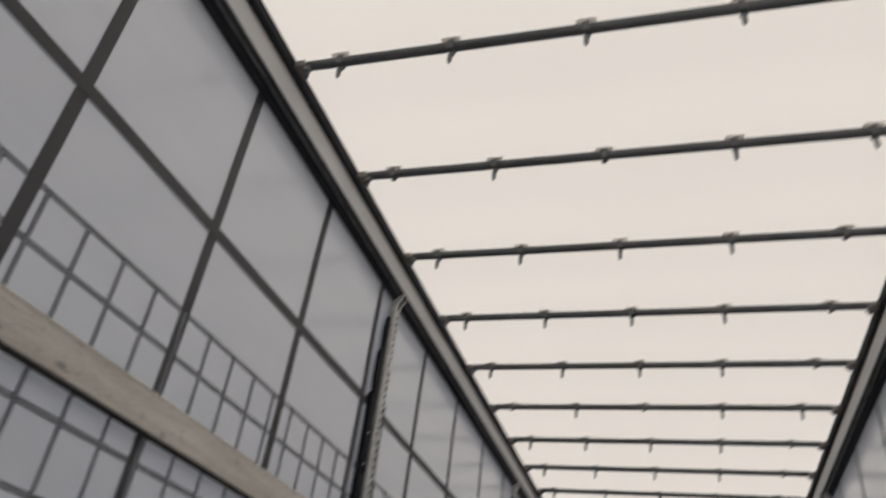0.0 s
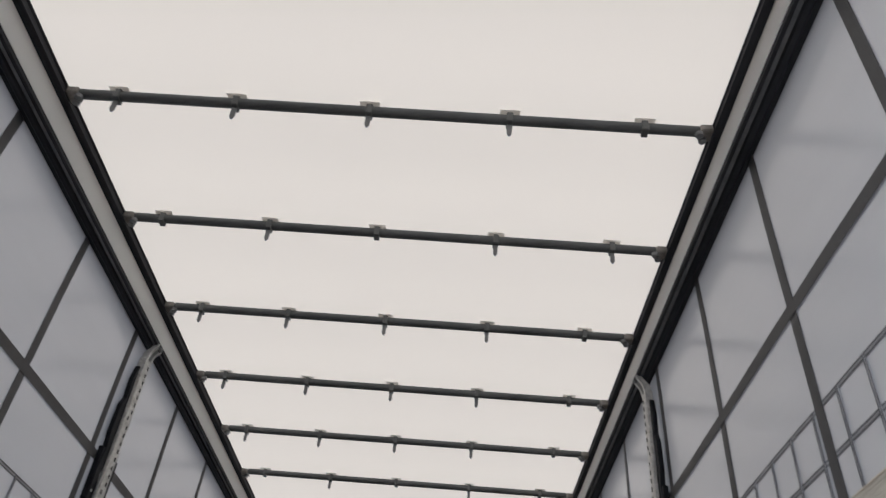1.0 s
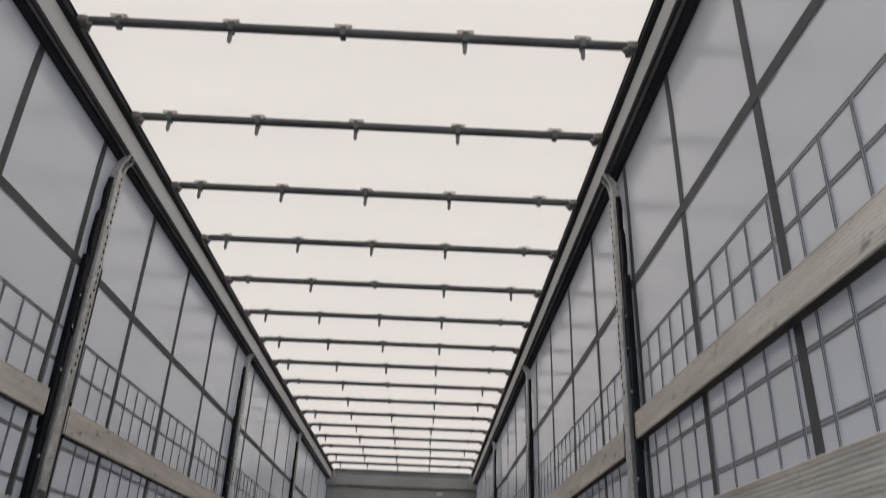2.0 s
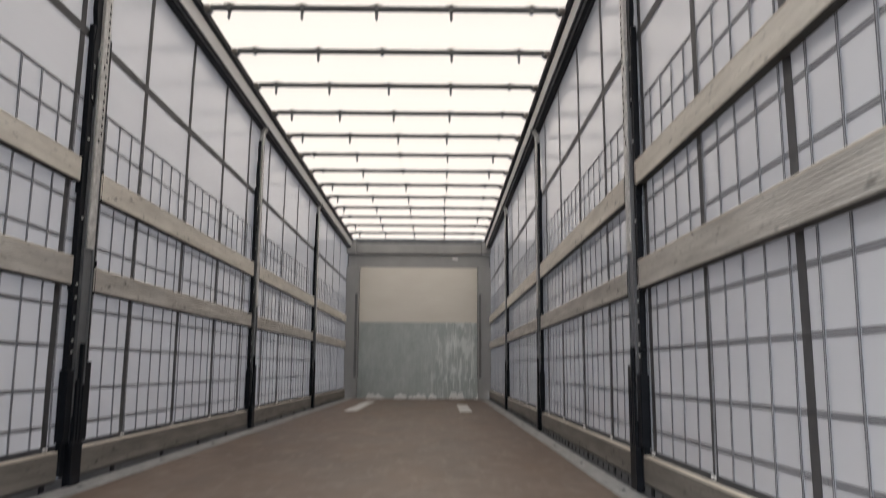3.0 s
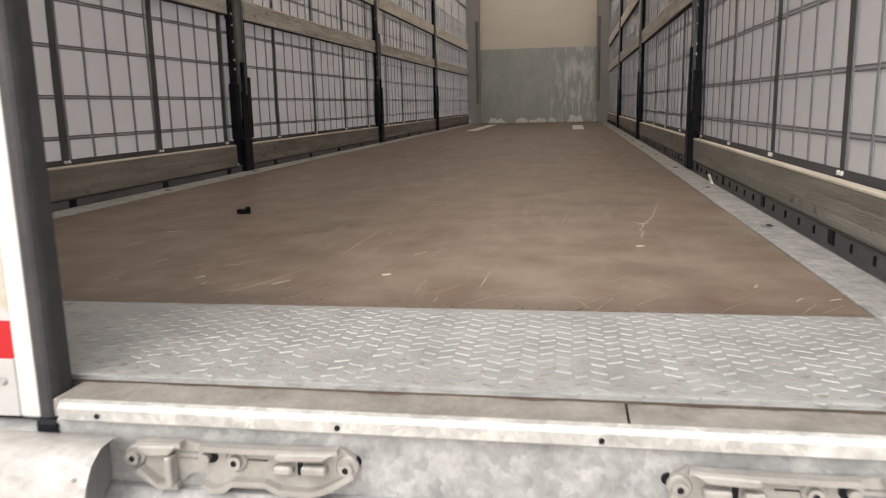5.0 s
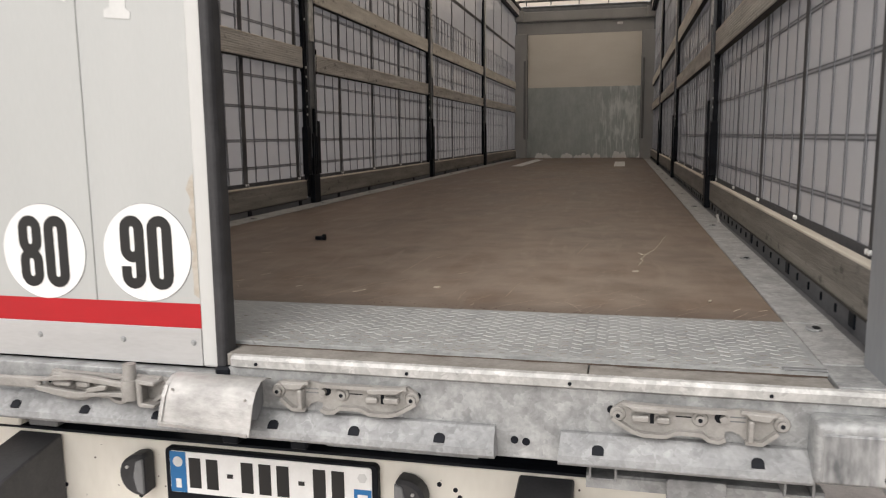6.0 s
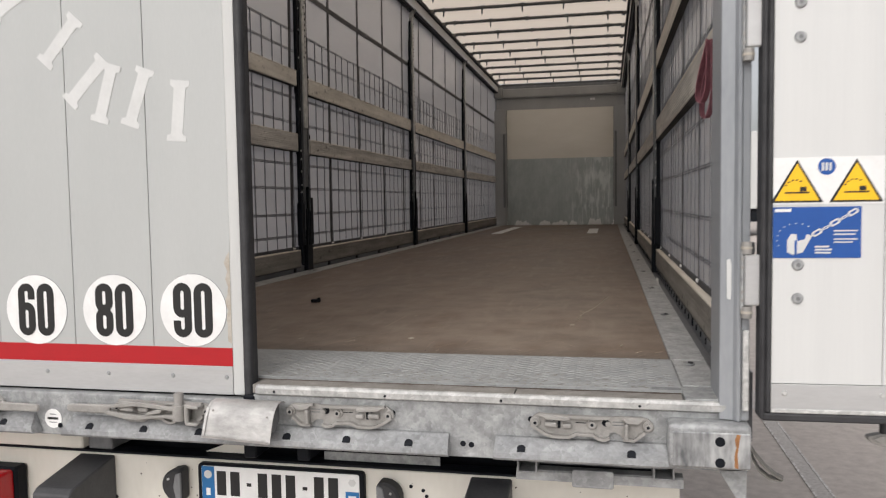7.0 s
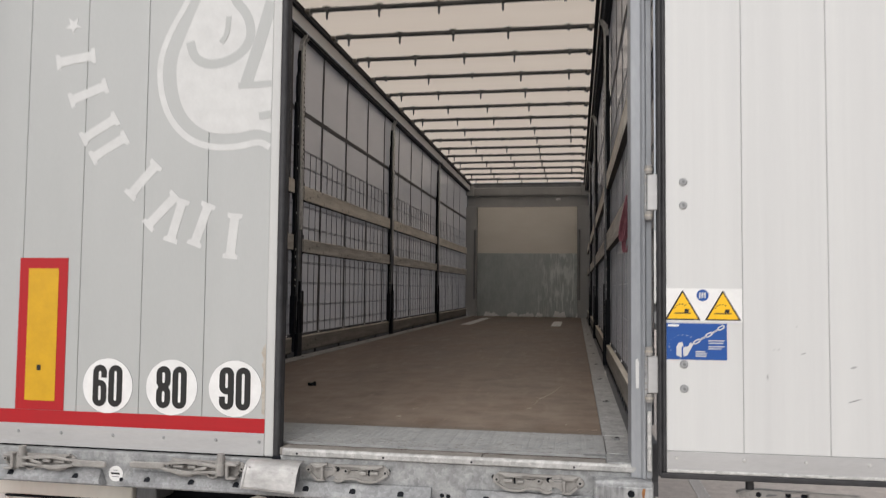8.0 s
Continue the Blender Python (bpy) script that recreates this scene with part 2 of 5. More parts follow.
M_scratch = surface("pale_scratch", (0.26, 0.21, 0.165), (0.45, 0.375, 0.305), 60, (0.6, 0.8), 0, 0)
M_grime = surface("dark_grime", (0.045, 0.03, 0.022), (0.10, 0.068, 0.048), 40, (0.6, 0.85), 0, 0.4)
M_foam = surface("white_residue", (0.80, 0.81, 0.80), (0.9, 0.9, 0.89), 25, (0.6, 0.9), 0, 0.5, 80)
M_line = surface("worn_line_paint", (0.36, 0.325, 0.30), (0.74, 0.73, 0.71), 70, (0.7, 0.9), 0, 0.4, 200, (1, 1, 1), 0.16)
M_faint = surface("faded_line_paint", (0.36, 0.328, 0.305), (0.60, 0.57, 0.545), 60, (0.7, 0.9), 0, 0.4, 200, (1, 1, 1), 0.5)
M_stain = surface("brown_seepage", (0.36, 0.31, 0.25), (0.50, 0.47, 0.42), 30, (0.5, 0.7), 0, 0.1)
M_postz = surface("blue_grey_post_zinc", (0.225, 0.24, 0.258), (0.365, 0.38, 0.398), 6, (0.38, 0.58), 0.25, 0.1, 90, (1, 1, 0.3), 0.6)
M_asphalt = surface("pale_asphalt", (0.37, 0.325, 0.295), (0.63, 0.57, 0.525), 14, (0.8, 0.95), 0, 1.0, 120, (1, 1, 1), 0.7)


def floor_material():
    """Brown film-faced plywood under a film of dust, scuffed by pallets near the doors."""
    m = surface("brown_plywood_floor", (0.082, 0.0505, 0.0325), (0.16, 0.101, 0.066), 1.5, (0.36, 0.58), 0, 0.15, 110, (1, 0.5, 1), 0.45)
    n, l = m.node_tree.nodes, m.node_tree.links
    b = n["Principled BSDF"]
    base = b.inputs["Base Color"].links[0].from_socket
    co = n.new("ShaderNodeTexCoord")
    marks = ((8, (1, 0.45, 1), 3.2, 0.46, 0.25, 0.75, (0.060, 0.040, 0.028)), (35, (1, 0.7, 1), 5.5, 0.50, 0.25, 0.36, (0.26, 0.205, 0.16)),
             (58, (1, 0.25, 1), 11.0, 0.53, 0.2, 0.28, (0.32, 0.255, 0.20)), (-10, (1, 0.5, 1), 24.0, 0.53, 0.2, 0.4, (0.07, 0.048, 0.036)), (15, (1, 0.2, 1), 15.0, 0.56, 0.15, 0.25, (0.36, 0.303, 0.245)))
    for rot, sc, size, lo, span, amount, tint in marks:
        mp = n.new("ShaderNodeMapping")
        mp.inputs["Rotation"].default_value = (0, 0, radians(rot))
        mp.inputs["Scale"].default_value = sc
        tx = n.new("ShaderNodeTexNoise")
        tx.inputs["Scale"].default_value, tx.inputs["Detail"].default_value, tx.inputs["Distortion"].default_value = size, 6, 0.8
        rg = n.new("ShaderNodeMapRange")
        rg.inputs[1].default_value, rg.inputs[2].default_value, rg.inputs[4].default_value = lo, lo + span, amount
        mx = n.new("ShaderNodeMix")
        mx.data_type = "RGBA"
        l.new(co.outputs["Object"], mp.inputs[0])
        l.new(mp.outputs[0], tx.inputs[0])
        l.new(tx.outputs[0], rg.inputs[0])
        l.new(rg.outputs[0], mx.inputs[0])
        l.new(base, mx.inputs[6])
        mx.inputs[7].default_value = (*tint, 1)
        base = mx.outputs[2]
    # paler dust by the open door, with the doorway's brightness painted into it
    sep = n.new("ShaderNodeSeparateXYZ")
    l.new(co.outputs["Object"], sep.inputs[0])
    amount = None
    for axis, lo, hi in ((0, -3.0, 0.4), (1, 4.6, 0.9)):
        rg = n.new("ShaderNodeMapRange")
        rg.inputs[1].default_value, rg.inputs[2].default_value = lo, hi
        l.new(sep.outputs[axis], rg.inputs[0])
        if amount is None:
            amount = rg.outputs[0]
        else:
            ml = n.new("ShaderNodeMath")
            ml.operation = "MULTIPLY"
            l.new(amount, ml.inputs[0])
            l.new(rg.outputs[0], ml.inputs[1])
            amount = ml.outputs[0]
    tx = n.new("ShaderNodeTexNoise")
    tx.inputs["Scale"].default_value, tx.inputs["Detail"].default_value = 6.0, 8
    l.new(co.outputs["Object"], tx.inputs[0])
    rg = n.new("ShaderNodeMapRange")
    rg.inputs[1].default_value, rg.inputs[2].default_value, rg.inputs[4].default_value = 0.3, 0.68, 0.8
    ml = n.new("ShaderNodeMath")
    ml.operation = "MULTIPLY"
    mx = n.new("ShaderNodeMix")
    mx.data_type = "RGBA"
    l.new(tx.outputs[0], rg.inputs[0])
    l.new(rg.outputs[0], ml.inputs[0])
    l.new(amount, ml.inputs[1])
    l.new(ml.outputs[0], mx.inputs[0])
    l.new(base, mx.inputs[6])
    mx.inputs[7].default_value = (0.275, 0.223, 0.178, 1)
    # dark damp dirt swept up against the tread plate's joint
    near = n.new("ShaderNodeMapRange")
    near.inputs[1].default_value, near.inputs[2].default_value = 0.68, 0.45
    l.new(sep.outputs[1], near.inputs[0])
    mp = n.new("ShaderNodeMapping")
    mp.inputs["Scale"].default_value = (0.5, 1, 1)
    tx = n.new("ShaderNodeTexNoise")
    tx.inputs["Scale"].default_value, tx.inputs["Detail"].default_value = 15.0, 8
    l.new(co.outputs["Object"], mp.inputs[0])
    l.new(mp.outputs[0], tx.inputs[0])
    add = n.new("ShaderNodeMath")
    l.new(tx.outputs[0], add.inputs[0])
    l.new(near.outputs[0], add.inputs[1])
    rg = n.new("ShaderNodeMapRange")
    rg.inputs[1].default_value, rg.inputs[2].default_value, rg.inputs[4].default_value = 0.85, 1.3, 0.6
    l.new(add.outputs[0], rg.inputs[0])
    dirt = n.new("ShaderNodeMix")
    dirt.data_type = "RGBA"
    l.new(rg.outputs[0], dirt.inputs[0])
    l.new(mx.outputs[2], dirt.inputs[6])
    dirt.inputs[7].default_value = (0.075, 0.052, 0.042, 1)
    l.new(dirt.outputs[2], b.inputs["Base Color"])
    b.inputs["Sheen Weight"].default_value, b.inputs["Sheen Roughness"].default_value = 0.1, 0.4
    b.inputs["Sheen Tint"].default_value = (0.9, 0.78, 0.66, 1)
    return m


M_floor = floor_material()

# ---- builders ----
base_of = {}
MIDDLE, REAR = Vector((0, 0, 0)), Vector((-0.047, 0, 0))  # rear frame moved off the load floor's middle line to fit the camera's view
axis = MIDDLE


def thing(name, at, label="", category="", group="", kind=""):
    ob = new(name)
    ob.empty_display_size = 0.1
    ob.location = Vector(at) + axis
    base_of[ob] = Vector(at)
    return tagged(ob, label, category, group, kind)


def mesh_of(name, bm, material, smooth=False):
    bmesh.ops.recalc_face_normals(bm, faces=bm.faces)
    me = bpy.data.meshes.new(name)
    bm.to_mesh(me)
    bm.free()
    me.materials.append(material)
    if smooth:
        me.shade_smooth()
        me.set_sharp_from_angle(angle=radians(40))
    return me


def part(name, bm, material, parent, label="", smooth=False):
    """One mesh, given in the world's metres, under a thing or a part."""
    o = base_of[parent]
    bmesh.ops.translate(bm, vec=-o, verts=bm.verts)
    ob = new(name, mesh_of(name, bm, material, smooth))
    ob.parent = parent
    base_of[ob] = o
    return tagged(ob, label)


def whole(name, bm, material, at, label="", category="", group="", kind="", smooth=False):
    """A thing that is a single mesh."""
    bmesh.ops.translate(bm, vec=-Vector(at), verts=bm.verts)
    ob = new(name, mesh_of(name, bm, material, smooth))
    ob.location = Vector(at) + axis
    base_of[ob] = Vector(at)
    return tagged(ob, label, category, group, kind)


def shared(name, me, parent, at, turn=0.0):
    """A piece on a shared mesh, at a place in the world."""
    ob = new(name, me)
    ob.parent = parent
    ob.location = Vector(at) - base_of[parent]
    ob.rotation_euler = (0, 0, turn)
    base_of[ob] = Vector(at)
    return ob


def box(x0, x1, y0, y1, z0, z1, bevel=0.0, bm=None, seg=1):
    b = bmesh.new()
    v = [b.verts.new((x, y, z)) for x in sorted((x0, x1)) for y in sorted((y0, y1)) for z in sorted((z0, z1))]
    for q in ((0, 1, 3, 2), (4, 6, 7, 5), (0, 4, 5, 1), (2, 3, 7, 6), (0, 2, 6, 4), (1, 5, 7, 3)):
        b.faces.new([v[i] for i in q])
    if bevel:
        bmesh.ops.bevel(b, geom=b.edges[:], offset=bevel, segments=seg, affect="EDGES", profile=0.6)
    return merge(bm, b)


def merge(bm, b):
    if bm is None:
        return b
    me = bpy.data.meshes.new("tmp")
    b.to_mesh(me)
    b.free()
    bm.from_mesh(me)
    bpy.data.meshes.remove(me)
    return bm


def prism(outline, axis, lo, hi, bm=None, bevel=0.0):
    """Extrudes an outline along an axis. The outline is in the two other axes, in order x, y, z."""
    b = bmesh.new()

    def at(p, h):
        return {"x": (h, p[0], p[1]), "y": (p[0], h, p[1]), "z": (p[0], p[1], h)}[axis]
    a = [b.verts.new(at(p, lo)) for p in outline]
    c = [b.verts.new(at(p, hi)) for p in outline]
    b.faces.new(a)
    b.faces.new(c[::-1])
    for i in range(len(a)):
        j = (i + 1) % len(a)
        b.faces.new((a[i], a[j], c[j], c[i]))
    bmesh.ops.recalc_face_normals(b, faces=b.faces)
    if bevel:
        bmesh.ops.bevel(b, geom=b.edges[:], offset=bevel, segments=1, affect="EDGES")
    return merge(bm, b)


def rod(p0, p1, r, seg=12, bm=None, r2=None):
    b = bmesh.new()
    p0, p1 = Vector(p0), Vector(p1)
    d = p1 - p0
    m = Matrix.Translation((p0 + p1) / 2) @ d.to_track_quat("Z", "Y").to_matrix().to_4x4()
    bmesh.ops.create_cone(b, cap_ends=True, segments=seg, radius1=r, radius2=r if r2 is None else r2, depth=d.length, matrix=m)
    return merge(bm, b)


def ribbon(points, across, thick, bm=None):
    """A band along points; across: the half width as a vector; thick: its thickness as a vector."""
    b = bmesh.new()
    a, k = Vector(across), Vector(thick)
    rows = [[b.verts.new(Vector(p) + q) for q in (-a, a, a + k, -a + k)] for p in points]
    for r0, r1 in zip(rows, rows[1:]):
        for i in range(4):
            j = (i + 1) % 4
            b.faces.new((r0[i], r0[j], r1[j], r1[i]))
    b.faces.new(rows[0][::-1])
    b.faces.new(rows[-1])
    return merge(bm, b)


def rounded(cx, cz, w, h, r, n=5):
    """A rounded rectangle as an outline."""
    out = []
    for sx, sz, a0 in ((1, 1, 0), (-1, 1, 90), (-1, -1, 180), (1, -1, 270)):
        for i in range(n + 1):
            a = radians(a0 + 90 * i / n)
            out.append((cx + sx * (w / 2 - r) + r * math.cos(a), cz + sz * (h / 2 - r) + r * math.sin(a)))
    return out


def circle(cx, cz, r, n=40):
    return [(cx + r * math.cos(2 * math.pi * i / n), cz + r * math.sin(2 * math.pi * i / n)) for i in range(n)]


def eased(pts, rounds=2):
    """Cuts the corners of an open line, keeping its ends."""
    for _ in range(rounds):
        cut = [pts[0]]
        for (x0, z0), (x1, z1) in zip(pts, pts[1:]):
            cut += [(x0 * 0.75 + x1 * 0.25, z0 * 0.75 + z1 * 0.25), (x0 * 0.25 + x1 * 0.75, z0 * 0.25 + z1 * 0.75)]
        pts = cut + [pts[-1]]
    return pts


def strip(pts, half, y0, y1, closed, bm):
    """A flat band of even width along a line in x and z."""
    n = len(pts)
    left, right = [], []
    for i, p in enumerate(pts):
        p0 = pts[i - 1] if closed or i else p
        p1 = pts[(i + 1) % n] if closed or i < n - 1 else p
        e = Vector((p1[0] - p0[0], p1[1] - p0[1])).normalized() * half
        left.append((p[0] - e.y, p[1] + e.x))
        right.append((p[0] + e.y, p[1] - e.x))
    rows = [[bm.verts.new((x, y, z)) for x, z in line] for line, y in ((left, y0), (right, y0), (right, y1), (left, y1))]
    for r0, r1 in zip(rows, rows[1:] + rows[:1]):
        for i in range(n if closed else n - 1):
            k = (i + 1) % n
            bm.faces.new((r0[i], r0[k], r1[k], r1[i]))
    return bm


# ---- ground and surroundings ----
bm = bmesh.new()
bmesh.ops.create_grid(bm, x_segments=40, y_segments=40, size=400, matrix=Matrix.Translation((0, 0, GROUND)))
whole("ground", bm, M_asphalt, (0, 0, GROUND), "pale worn asphalt of the lorry park", "ground", kind="structure")
line_ob = whole("bay_line", box(1.952, 2.022, -6, 9, GROUND, GROUND + 0.004), M_faint, (2, 0, GROUND), "worn white bay line painted on the asphalt", "road marking", kind="structure")
for x in (1.945, 2.029):
    part("line_edge", box(x - 0.0065, x + 0.0065, -6, 9, GROUND, GROUND + 0.006), M_line, line_ob)

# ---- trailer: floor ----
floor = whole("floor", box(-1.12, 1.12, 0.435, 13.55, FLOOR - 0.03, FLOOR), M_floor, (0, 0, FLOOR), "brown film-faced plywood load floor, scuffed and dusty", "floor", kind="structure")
whole("underframe", box(-1.2, 1.2, 0.36, 13.6, 0.95, FLOOR - 0.034), M_black, (0, 0, 0.95), "black steel underframe beneath the load floor", "underframe", kind="structure")
for s, side in ((-1, "left"), (1, "right")):
    rail = thing("floor_edge_rail", (s * 1.2, 0.4, FLOOR), "grey zinc-plated edge rail beside the plywood floor", "edge rail", "edge rails", "structure")
    edge = 1.223 if s > 0 else 1.24
    part("rail_top", box(s * 1.122, s * edge, 0.456, 13.55, FLOOR - 0.03, FLOOR + 0.003, 0.001), M_railtop, rail)
    part("rail_end", box(s * 1.126, s * edge, 0.132, 0.454, FLOOR - 0.03, FLOOR + 0.001, 0.001), M_railtop, rail)
    part("channel_floor", box(s * (edge + 0.001), s * 1.254, 0.15, 13.55, FLOOR - 0.04, FLOOR - 0.012), M_channel, rail)
    part("channel_wall", box(s * 1.255, s * 1.30, 0.13, 13.6, 1.06, FLOOR + 0.04), M_channel, rail)
    small = mesh_of("lashing_slot", box(-0.003, 0.003, -0.0055, 0.0055, -0.002, 0.02, 0.002), M_black)
    large = mesh_of("lashing_slot", box(-0.003, 0.003, -0.021, 0.021, -0.006, 0.03, 0.002), M_black)
    for k in range(0, 95, 5 if s < 0 else 1):
        shared("lashing_slot", small if k % 5 else large, rail, (s * 1.2535, 0.427 + k * 0.1382, FLOOR + 0.008))
    for k in range(13):
        y = 0.4 + k * 0.99
        eye = part("lashing_eye", prism([(s * 1.17 + 0.017 * math.cos(a * 0.524), y + 0.026 * math.sin(a * 0.524)) for a in range(12)], "z", FLOOR + 0.001, FLOOR + 0.0065, None, 0.0015), M_galv, rail, "recessed lashing eye")
        part("slit", prism([(s * 1.174 + 0.008 * math.cos(a * 0.524), y - 0.004 + 0.017 * math.sin(a * 0.524)) for a in range(12)], "z", FLOOR + 0.005, FLOOR + 0.0072), M_black, eye)
# two thin white strips on the plywood towards the front
for s, y0, y1 in ((-1, 9.5, 12.4), (1, 9.5, 11.3)):
    whole("floor_patch", box(s * 0.71 - 0.075, s * 0.71 + 0.075, y0, y1, FLOOR, FLOOR + 0.004), M_paper, (s * 0.7, y0, FLOOR), "thin bright white strip on the plywood floor", "floor strip", "floor strips", "structure")


def splinters(count, rng, size, width, lean, spread, rise=0.0016):
    """Loose straw, wood splinters and the pale gouges of pallets."""
    b = bmesh.new()
    for _ in range(count):
        x, y = rng.uniform(-1.05, 1.1), 0.5 + 2.6 * rng.random() ** 1.7
        a, n = rng.gauss(lean, spread), size * rng.uniform(0.3, 1.4)
        if rng.random() < 0.1:
            a = rng.uniform(0, 3.1)
        w, bend = width * rng.uniform(0.5, 1.3), rng.gauss(0, 0.16)
        pts, ws = [], (0.15, 0.7, 1.0, 0.8, 0.4, 0.9, 0.1)
        for i in range(7):
            u = i / 6 - 0.5
            pts.append((x + n * u * math.cos(a + bend * u) + rng.gauss(0, size * 0.01), y + n * u * math.sin(a + bend * u)))
        side = (math.sin(a), -math.cos(a))
        lo = [[b.verts.new((p[0] + d * side[0] * w * k, p[1] + d * side[1] * w * k, FLOOR + h)) for p, k in zip(pts, ws)] for d, h in ((-1, 0.0003), (0, rise), (1, 0.0003))]
        for r0, r1 in zip(lo, lo[1:]):
            for i in range(6):
                b.faces.new((r0[i], r0[i + 1], r1[i + 1], r1[i]))
    return b


def scrape(b, points, width, rise, rng):
    """A thin, uneven ridge along a line on the floor."""
    fine = []
    for (xa, ya), (xb, yb) in zip(points, points[1:]):
        for k in range(4):
            fine.append((xa + (xb - xa) * k / 4 + rng.gauss(0, width * 0.8), ya + (yb - ya) * k / 4))
    fine.append(points[-1])
    n = len(fine)
    rows = []
    for side, h in ((-1, 0.0003), (0, rise), (1, 0.0003)):
        row = []
        for i, (x, y) in enumerate(fine):
            x2, y2 = fine[min(i + 1, n - 1)]
            x1, y1 = fine[max(i - 1, 0)]
            e = Vector((x2 - x1, y2 - y1)).normalized() * width * side * (0.25 if i in (0, n - 1) else rng.uniform(0.5, 1.2))
            row.append(b.verts.new((x - e.y, y + e.x, FLOOR + h)))
        rows.append(row)
    for r0, r1 in zip(rows, rows[1:]):
        for i in range(n - 1):
            b.faces.new((r0[i], r0[i + 1], r1[i + 1], r1[i]))
    return b


rng = random.Random(31)
twig = thing("straw_stalk", (0.87, 1.5, FLOOR), "long pale forked straw stalk lying on the plywood", "straw")
part("stem", scrape(bmesh.new(), [(0.937, 1.98), (0.905, 1.76), (0.875, 1.58), (0.838, 1.42), (0.82, 1.26), (0.812, 1.19)], 0.0028, 0.003, rng), M_straw, twig)
part("side_shoot", scrape(bmesh.new(), [(0.842, 1.43), (0.825, 1.46), (0.815, 1.48)], 0.0018, 0.002, rng), M_straw, twig)
for x, y, a in ((0.243, 0.714, 0.4), (0.98, 0.659, 1.1), (0.8, 1.075, 0.2)):
    chip = thing("wood_chip", (x, y, FLOOR), "small pale wood chip on the plywood", "wood chip", "wood chips")
    c, s_ = math.cos(a), math.sin(a)
    part("sliver", prism([(x + u * c - v * s_, y + u * s_ + v * c) for u, v in ((-0.011, -0.001), (0.003, -0.004), (0.012, 0.0), (0.005, 0.0035), (-0.007, 0.002))], "z", FLOOR, FLOOR + 0.005, None, 0.0012), M_straw, chip)
scrap = thing("bent_clip", (1.21, 2.55, FLOOR), "bent bright metal clip lying on the edge rail", "clip")
part("leg", prism([(2.52, FLOOR + 0.003), (2.585, FLOOR + 0.035), (2.58, FLOOR + 0.04), (2.512, FLOOR + 0.008)], "x", 1.205, 1.217, None, 0.001), M_galv_l, scrap)
part("foot", prism([(2.5, FLOOR + 0.0032), (2.525, FLOOR + 0.0032), (2.525, FLOOR + 0.0075), (2.5, FLOOR + 0.0075)], "x", 1.2, 1.22, None, 0.001), M_galv_l, scrap)
whole("floor_litter", splinters(24, random.Random(4), 0.035, 0.0012, 1.2, 0.4), M_straw, (0, 0.5, FLOOR), "pale splinters and straw scattered on the plywood", "litter", kind="stuff")
bm = splinters(180, random.Random(11), 0.11, 0.0012, 1.0, 0.12, 0.0006)
for pts in ([(0.07, 0.92), (0.078, 1.15), (0.082, 1.38)], [(-0.03, 0.55), (0.015, 0.675), (0.05, 0.79)], [(0.337, 0.56), (0.336, 0.7)], [(-0.25, 0.75), (-0.12, 1.0), (-0.05, 1.16)], [(0.45, 0.62), (0.47, 0.85)], [(-0.6, 0.9), (-0.5, 1.2)], [(0.6, 1.4), (0.63, 1.75)]):
    scrape(bm, pts, 0.0024, 0.0008, rng)
whole("floor_scratches", bm, M_scratch, (0, 0.5, FLOOR), "pale pallet scratches in the plywood near the doors", "scratches", kind="stuff")
rng = random.Random(6)
bm = bmesh.new()
for i in range(420):
    x, r = rng.uniform(-1.1, 1.1), rng.uniform(0.0008, 0.0026)
    y = 0.45 + 0.005 * x + r + abs(rng.gauss(0, 0.016 + 0.012 * math.sin(x * 5)))
    q = [(x + 1.6 * r * rng.uniform(0.6, 1.3) * math.cos(k * 0.9), max(0.4485 + 0.0052 * x, y + 0.8 * r * rng.uniform(0.5, 1.2) * math.sin(k * 0.9))) for k in range(7)]
    low = [bm.verts.new((px, py, FLOOR + 0.0003)) for px, py in q]
    tip = bm.verts.new((x, y, FLOOR + 0.0012))
    for k in range(7):
        bm.faces.new((low[k], low[(k + 1) % 7], tip))
whole("floor_grime", bm, M_grime, (0, 0.47, FLOOR), "dark grime and crumbs along the tread plate's joint", "grime", kind="stuff")

# a broken black plastic piece
clip_ob = thing("plastic_scrap", (-0.49, 1.648, FLOOR), "small broken black plastic block lying on the floor", "scrap")
part("block", prism([(-0.512, 1.64), (-0.48, 1.634), (-0.473, 1.654), (-0.492, 1.666), (-0.514, 1.658)], "z", FLOOR, FLOOR + 0.016, None, 0.002), M_black, clip_ob)
part("spur", box(-0.482, -0.466, 1.642, 1.657, FLOOR, FLOOR + 0.024, 0.003), M_black, clip_ob)

